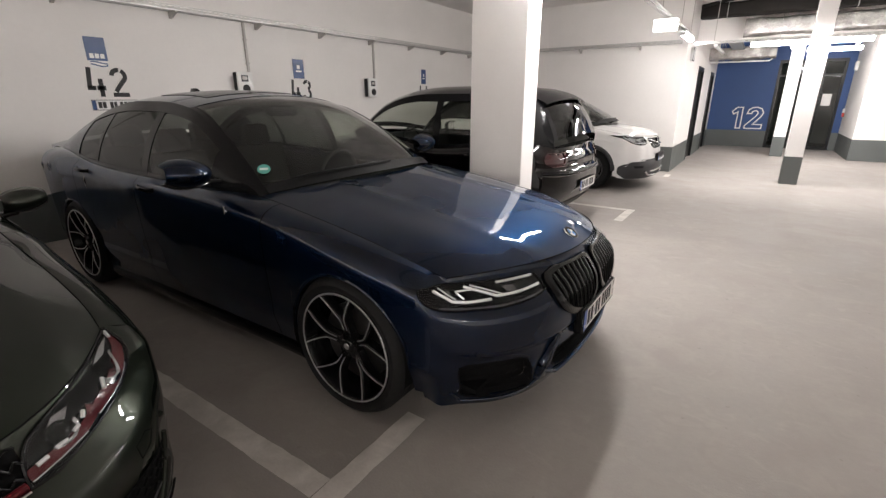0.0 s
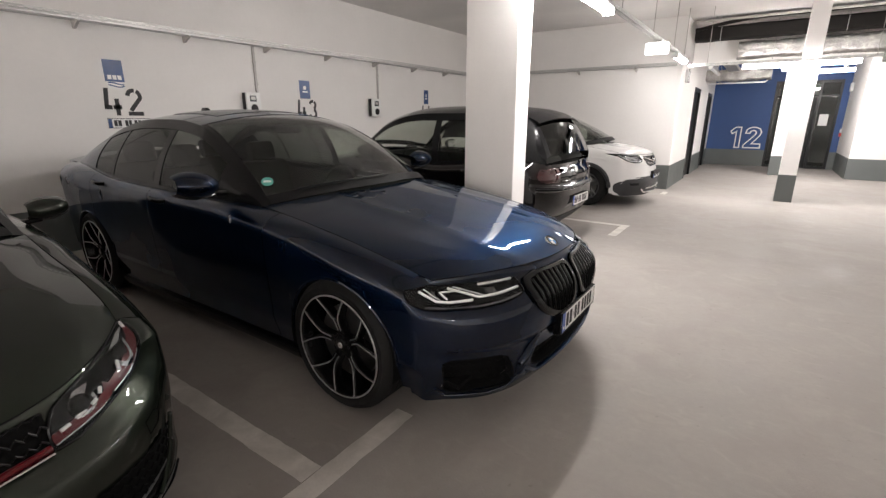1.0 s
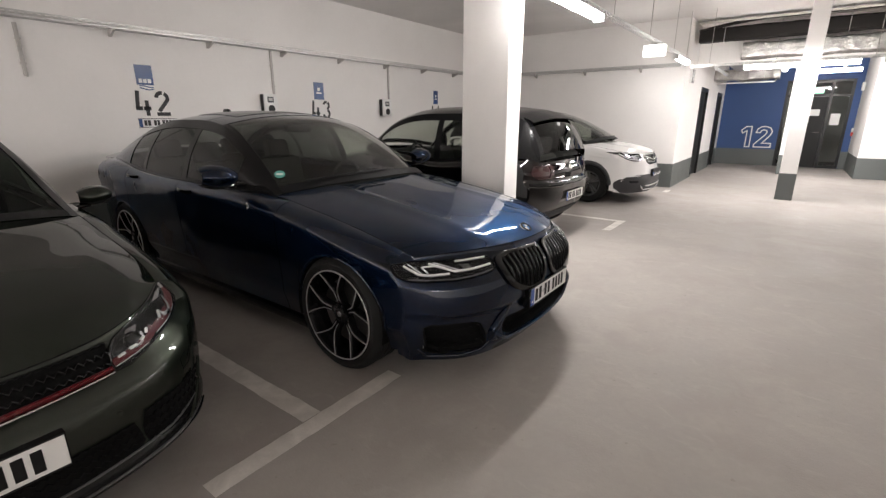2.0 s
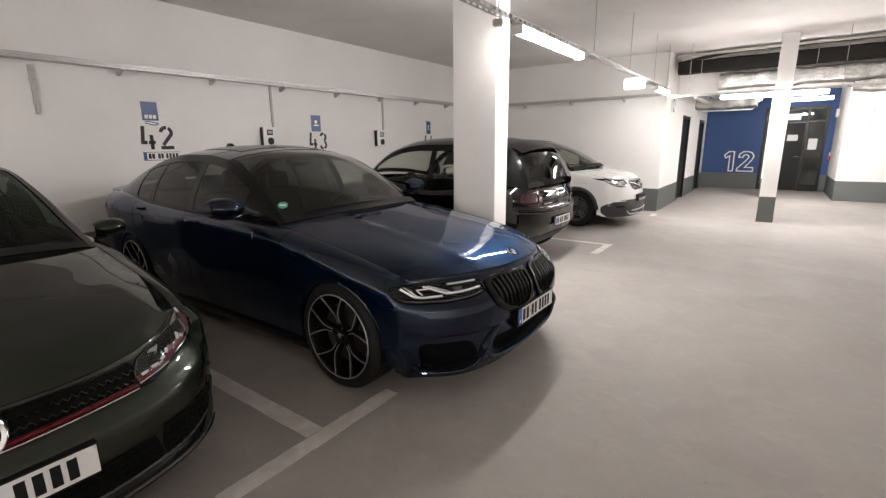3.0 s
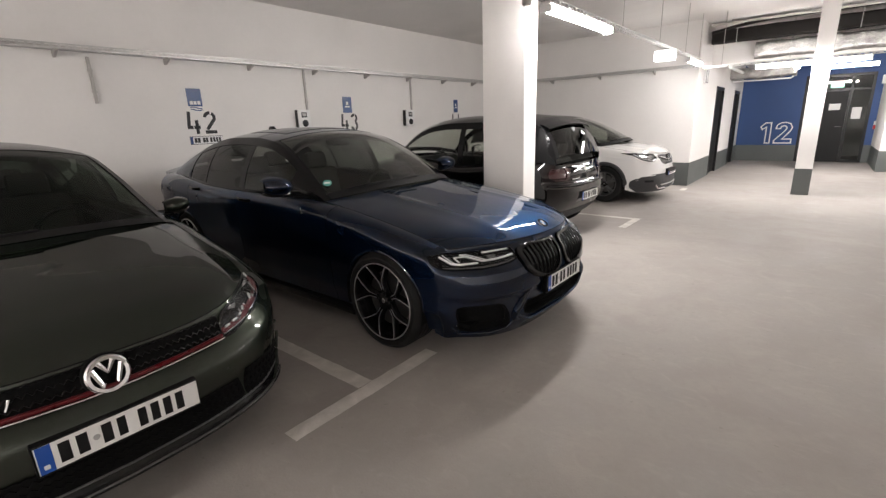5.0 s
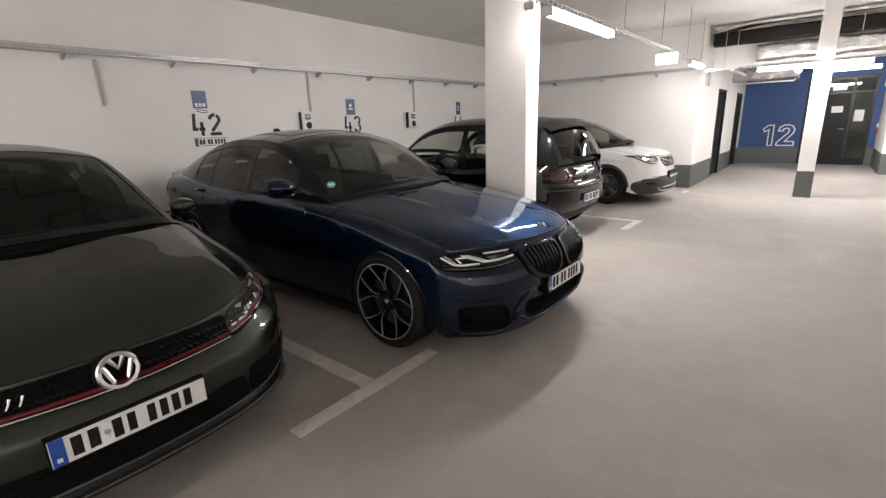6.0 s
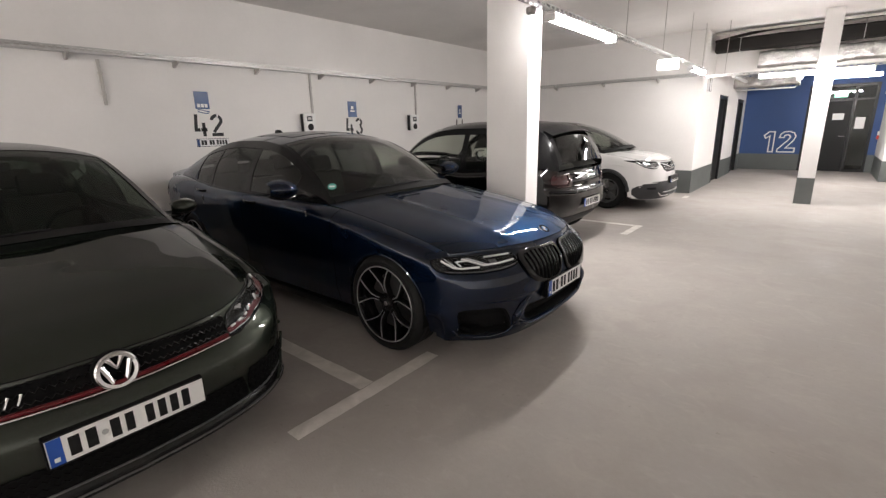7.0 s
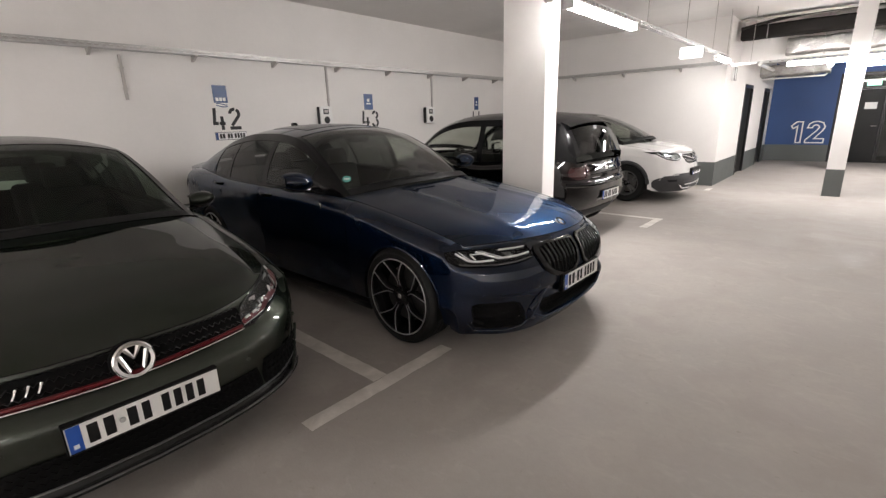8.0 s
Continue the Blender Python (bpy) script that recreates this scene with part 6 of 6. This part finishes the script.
    number_plate(car, Matrix.Translation((0.013, 0, 0.407)))
    part("plate_holder", box(-0.02, 0.012, -0.265, 0.265, 0.401, 0.521, 0.003), C["under"], car)
    wing_mirror(car, -1.72, 0.855, 0.985, C["grey_paint"], C["gloss_black"], 0.86)
    return car


def small_electric():
    B = Body(
        top_z=[(0.3, 0.74), (0.6, 0.86), (1.0, 0.95), (1.25, 0.99), (1.9, 1.0), (2.5, 0.93), (2.9, 0.96), (3.3, 1.02), (3.7, 1.0), (3.92, 0.96)],
        top_y=[(0.3, 0.62), (0.42, 0.68), (0.8, 0.74), (1.25, 0.76), (1.8, 0.78), (2.6, 0.79), (3.3, 0.77), (3.7, 0.72), (3.92, 0.66)],
        half=[(0.35, 0.83), (0.6, 0.87), (1.2, 0.875), (2.2, 0.875), (3.2, 0.885), (3.6, 0.855), (3.92, 0.78)],
        roll=[(0.4, 0.12), (1.2, 0.10), (2.5, 0.09), (3.7, 0.14)],
        sill=[(0, 0.24), (5, 0.24)], tuck=0.05, creases=[(0.62, 0.008, 0.04, 0.03)],
        hubs=[0.71, 3.28], hub_z=0.35, arch=0.37, tyre_r=0.35, rim_r=0.25, track=0.865,
        bonnet=(0.34, 1.25, 0.07, 0.9), bonnet_z=[(0.07, 0.78), (0.3, 0.90), (0.9, 1.03)], bonnet_p=2.5, bonnet_ribs=[],
        front_d=[(0, 0), (0.4, 0.03), (0.65, 0.11), (0.8, 0.2), (1, 0.335)], front_y=[(0, 0), (0.4, 0.4), (0.65, 0.64), (0.8, 0.76), (1, 0.84)], front_corner=0.76, front_lip=[(0, 0.2), (1, 0.22)],
        front_inset=[(0, 0.05), (0.3, 0), (0.8, 0.02), (1, 0.06)], front_turn=0.75,
        rear_d=[(0, 4.0), (0.4, 3.985), (0.6, 3.95), (0.75, 3.89), (0.88, 3.79), (1, 3.655)], rear_y=[(0, 0), (0.4, 0.4), (0.6, 0.595), (0.75, 0.73), (0.88, 0.82), (1, 0.86)],
        rear_corner=0.74, rear_lip=[(0, 0.26), (1, 0.25)], rear_inset=[(0, 0.22), (0.15, 0.11), (0.3, 0.035), (0.45, 0.0), (0.62, 0.0), (0.66, 0.04), (0.8, 0.05), (1, 0.07)], rear_turn=0.82, rear_end=-3.9,
        deck=(3.82, 3.85, 3.86, 3.90), deck_z=[(3.86, 1.0), (3.90, 0.97)],
        rail_z=[(1.25, 0.99), (1.45, 1.18), (1.7, 1.36), (2.0, 1.465), (2.4, 1.50), (2.9, 1.50), (3.3, 1.475), (3.62, 1.41), (3.76, 1.25), (3.86, 1.03)],
        rail_y=[(1.25, 0.76), (1.8, 0.68), (2.4, 0.635), (3.3, 0.61), (3.6, 0.63), (3.86, 0.68)],
        crown=[(1.25, 0.08), (2.2, 0.09), (2.8, 0.09), (3.5, 0.08), (3.86, 0.03)], bow=[(1.25, 0.36), (1.8, 0.2), (2.3, 0.05), (2.8, 0), (3.60, -0.07), (3.86, -0.07)],
        screen=(1.25, 2.0, 3.60, 3.85), windows=[(1.52, 2.45, 0), (2.53, 3.10, 0), (3.14, 3.42, 1)], window_top=0.86, doors=[1.2, 2.49, 3.2],
    )
    car, front, rear, screen, bonnet = build_car("compact_car", "small black electric car with dark glass tailgate, nose to wall", (-5.13, 5.17, 0), 180, B, dict(paint=C["black_paint"], wheel="five_cut", tyre_w=0.16, rear_mat=C["black_paint"], roof=C["gloss_black"], pillar=C["gloss_black"], glass=C["side_glass"]))

    def R(s, z, off=0.0):
        return B.end(s, z, "rear", off)

    for sg in (1, -1):
        fn = lambda s, z, off=0.0: R(sg * s, z, off)
        t = part("tail_light", patch(fn, [(0.78, 0.50, 0.70), (0.82, 0.47, 0.80), (0.88, 0.47, 0.82), (0.93, 0.50, 0.80)], 10, 8, 0.006), C["tail_red"], car, "U-shaped red tail light", True)
        part("lamp_edge", tube(follow(fn, [(0.78, 0.92), (0.56, 0.92), (0.53, 0.86), (0.56, 0.795), (0.74, 0.795)], 6, 0.012), 0.005, n=8), C["tail_red"], t, "", True)
        part("reflector", patch(fn, [(0.335, 0.52, 0.70), (0.365, 0.52, 0.70)], 6, 2, 0.006), C["tail_red"], rear)
    part("bumper_shelf", tube(follow(R, [(-0.85, 0.73), (-0.5, 0.715), (0, 0.71), (0.5, 0.715), (0.85, 0.73)], 10, 0.004), 0.016, n=8), C["gloss_black"], rear, "", True)
    part("lower_trim", patch(R, [(0.29, -0.62, 0.62), (0.36, -0.72, 0.72), (0.40, -0.72, 0.72)], 30, 4, 0.004), C["cladding"], rear, "", True)
    number_plate(car, Matrix.Translation((-4.012, 0, 0.505)) @ pose(0, 0, 0, 0, 0, 180))
    b, m = round_badge(rear, R(0, 0.88, 0.004), (-1, 0, 0.1), 0.045, (C["plate_white"], C["gloss_black"]))
    part("model_mark", tube(follow(R, [(0.22, 0.785), (0.42, 0.785)], 4, 0.004), 0.007, n=6), C["chrome"], rear)
    part("tailgate_spoiler", sheet(lambda s, k: B.roof(3.58 + 0.08 * k, s) + Vector((-0.05 * k, 0, 0.012)), steps(-0.95, 0.95, 16), steps(0, 1, 4), 0.014), C["gloss_black"], car, "", True)
    wing_mirror(car, -1.55, 0.84, 1.06, C["gloss_black"], C["gloss_black"], 1.0)
    part("roof_antenna", tube([B.roof(3.05, 0), B.roof(3.05, 0) + Vector((-0.08, 0, 0.12))], 0.004, n=6), C["matt_black"], car)
    return car


def crossover():
    B = Body(
        top_z=[(0.3, 0.84), (0.42, 0.885), (0.65, 0.935), (1.0, 0.99), (1.2, 1.015), (1.45, 1.03), (2.5, 1.055), (3.4, 1.085), (3.9, 1.07), (4.1, 1.03)],
        top_y=[(0.3, 0.64), (0.42, 0.70), (0.8, 0.755), (1.45, 0.76), (1.9, 0.79), (2.6, 0.80), (3.4, 0.785), (3.9, 0.72), (4.1, 0.66)],
        half=[(0.38, 0.845), (0.6, 0.872), (0.87, 0.882), (2.2, 0.875), (3.4, 0.882), (3.9, 0.845), (4.1, 0.78)],
        roll=[(0.4, 0.10), (0.9, 0.13), (1.5, 0.10), (2.5, 0.09), (3.8, 0.14)],
        sill=[(0, 0.24), (5, 0.24)], tuck=0.05, creases=[(0.80, 0.010, 0.025, 0.02)],
        hubs=[0.92, 3.46], hub_z=0.335, arch=0.375, tyre_r=0.335, rim_r=0.222, track=0.865,
        bonnet=(0.42, 1.06, 0.09, 0.78), bonnet_z=[(0.09, 0.86), (0.2, 0.925), (0.5, 0.985), (0.78, 1.02)], bonnet_p=2.5, bonnet_ribs=[(0.62, 0.012, 0.08)],
        front_d=[(0, 0), (0.3, 0.015), (0.5, 0.055), (0.65, 0.12), (0.78, 0.21), (0.9, 0.33), (1, 0.48)],
        front_y=[(0, 0), (0.5, 0.5), (0.65, 0.64), (0.78, 0.745), (0.9, 0.815), (1, 0.86)], front_corner=0.75, front_lip=[(0, 0.20), (0.6, 0.20), (1, 0.22)],
        front_inset=[(0, 0.06), (0.12, 0.02), (0.3, 0.0), (0.55, 0.03), (0.75, 0.06), (0.9, 0.085), (1, 0.11)], front_turn=0.80,
        rear_d=[(0, 4.21), (0.5, 4.18), (0.75, 4.09), (0.9, 3.96), (1, 3.85)], rear_y=[(0, 0), (0.5, 0.5), (0.75, 0.71), (0.9, 0.79), (1, 0.85)],
        rear_corner=0.78, rear_lip=[(0, 0.26), (1, 0.24)], rear_inset=[(0, 0.06), (0.3, 0.0), (1, 0.03)], rear_turn=0.75, rear_end=-4.1,
        deck=(4.02, 4.05, 4.10, 4.13), deck_z=[(4.10, 1.06), (4.13, 1.05)],
        rail_z=[(1.06, 0.998), (1.28, 1.15), (1.58, 1.32), (1.90, 1.44), (2.4, 1.50), (3.2, 1.51), (3.7, 1.45), (3.9, 1.33), (4.05, 1.08)],
        rail_y=[(1.06, 0.757), (1.53, 0.69), (2.1, 0.64), (2.8, 0.61), (3.7, 0.60), (4.05, 0.66)],
        crown=[(1.06, 0.08), (2.1, 0.09), (2.9, 0.09), (3.8, 0.07), (4.05, 0.03)], bow=[(1.06, 0.30), (1.58, 0.17), (2.2, 0.05), (2.8, 0), (3.8, -0.05), (4.05, -0.06)],
        screen=(1.06, 1.93, 3.75, 4.03), windows=[(1.48, 2.5, 0), (2.58, 3.25, 1), (3.3, 3.6, 1)], window_top=0.86, doors=[1.25, 2.53, 3.3],
    )
    car, front, rear, screen, bonnet = build_car("crossover", "white crossover car with dark lower cladding, parked nose out", (-0.94, 8.60, 0), 0, B, dict(paint=C["white_paint"], wheel="plain", tyre_w=0.205, skirt=C["cladding"], roof=C["gloss_black"], arch_mat=C["cladding"], arch_r=0.034, pillar=C["gloss_black"]))

    def F(s, z, off=0.0):
        return B.end(s, z, "front", off)

    low = [(0.21, -0.90, 0.90), (0.30, -1, 1), (0.38, -1, 1), (0.42, -0.97, 0.97), (0.48, -0.86, 0.86), (0.505, -0.78, 0.78), (0.515, -0.68, 0.68)]
    q = part("lower_cladding", patch(F, low, 50, 8, 0.006), C["cladding"], front, "dark grained lower cladding", True)
    part("skid_plate", tube(follow(F, [(-0.62, 0.335), (-0.52, 0.27), (0, 0.255), (0.52, 0.27), (0.62, 0.335)], 10, 0.02), 0.019, n=8, flat=0.7), C["chrome"], q, "silver skid trim", True)
    part("skid_bar", tube(follow(F, [(-0.46, 0.325), (0, 0.32), (0.46, 0.325)], 10, 0.014), 0.010, n=8), C["pale_grey"], q, "", True)
    gr = [(0.665, -0.26, 0.26), (0.70, -0.36, 0.36), (0.76, -0.42, 0.42), (0.815, -0.43, 0.43), (0.835, -0.40, 0.40)]
    g = part("grille", patch(F, gr, 26, 8, 0.004), C["gloss_black"], car, "dark grille with chrome wing bar", True)
    part("grille_bar", tube(follow(F, [(-0.43, 0.81), (-0.10, 0.745), (0.10, 0.745), (0.43, 0.81)], 10, 0.014), 0.012, n=8), C["chrome"], g, "", True)
    part("grille_bar", tube(follow(F, [(-0.36, 0.725), (0, 0.70), (0.36, 0.725)], 10, 0.012), 0.007, n=8), C["chrome"], g, "", True)
    b, m = round_badge(g, F(0, 0.765, 0.016), (1, 0, 0.25), 0.062, (C["gloss_black"], C["chrome"]))
    part("badge_bar", tube([F(-0.05, 0.775, 0.024), F(0.05, 0.755, 0.024)], 0.007, n=6), C["chrome"], b)
    lamp = [(0.735, 0.61, 0.70), (0.76, 0.52, 0.80), (0.80, 0.475, 0.885), (0.84, 0.475, 0.955), (0.862, 0.53, 0.995), (0.878, 0.74, 1.0), (0.886, 0.88, 1.0)]
    for sg in (1, -1):
        fn = lambda s, z, off=0.0: F(sg * s, z, off)
        h = part("headlight", patch(fn, lamp, 16, 10, 0.003), C["gloss_black"], car, "clear headlight with bright reflectors", True)
        for s, z in ((0.555, 0.805), (0.655, 0.795), (0.76, 0.81)):
            part("reflector", patch(fn, [(z - 0.026, s - 0.04, s + 0.045), (z + 0.026, s - 0.045, s + 0.05)], 6, 4, 0.009), C["reflector"], h)
        part("light_guide", tube(follow(fn, [(0.50, 0.775), (0.62, 0.752), (0.78, 0.772), (0.88, 0.82), (0.95, 0.86)], 6, 0.010), 0.007, n=6), C["light_guide"], h, "", True)
        part("lens", patch(fn, lamp, 16, 10, 0.016), C["lens"], h, "", True)
        bm = sheet(lambda d, v: Vector((-d, sg * (B.side_y(d, 0.848 + 0.22 * (d - 0.47) + v * (0.040 - 0.22 * (d - 0.47))) + 0.006), 0.848 + 0.22 * (d - 0.47) + v * (0.040 - 0.22 * (d - 0.47)))), steps(0.47, 0.645, 8), steps(0, 1, 4))
        part("lamp_wing", bm, C["gloss_black"], h, "", True)
        part("fog_lamp", patch(fn, [(0.385, 0.66, 0.80), (0.42, 0.66, 0.82)], 6, 3, 0.012), C["matt_black"], front)
    number_plate(car, Matrix.Translation((0.016, 0, 0.475)) @ pose(0, 0, 0, 0, -5, 0))
    part("plate_holder", box(-0.03, 0.016, -0.265, 0.265, 0.47, 0.59, 0.004), C["matt_black"], car)
    wing_mirror(car, -1.45, 0.84, 1.10, C["gloss_black"], C["gloss_black"], 1.05)
    return car


sedan()
hatchback()
small_electric()
crossover()
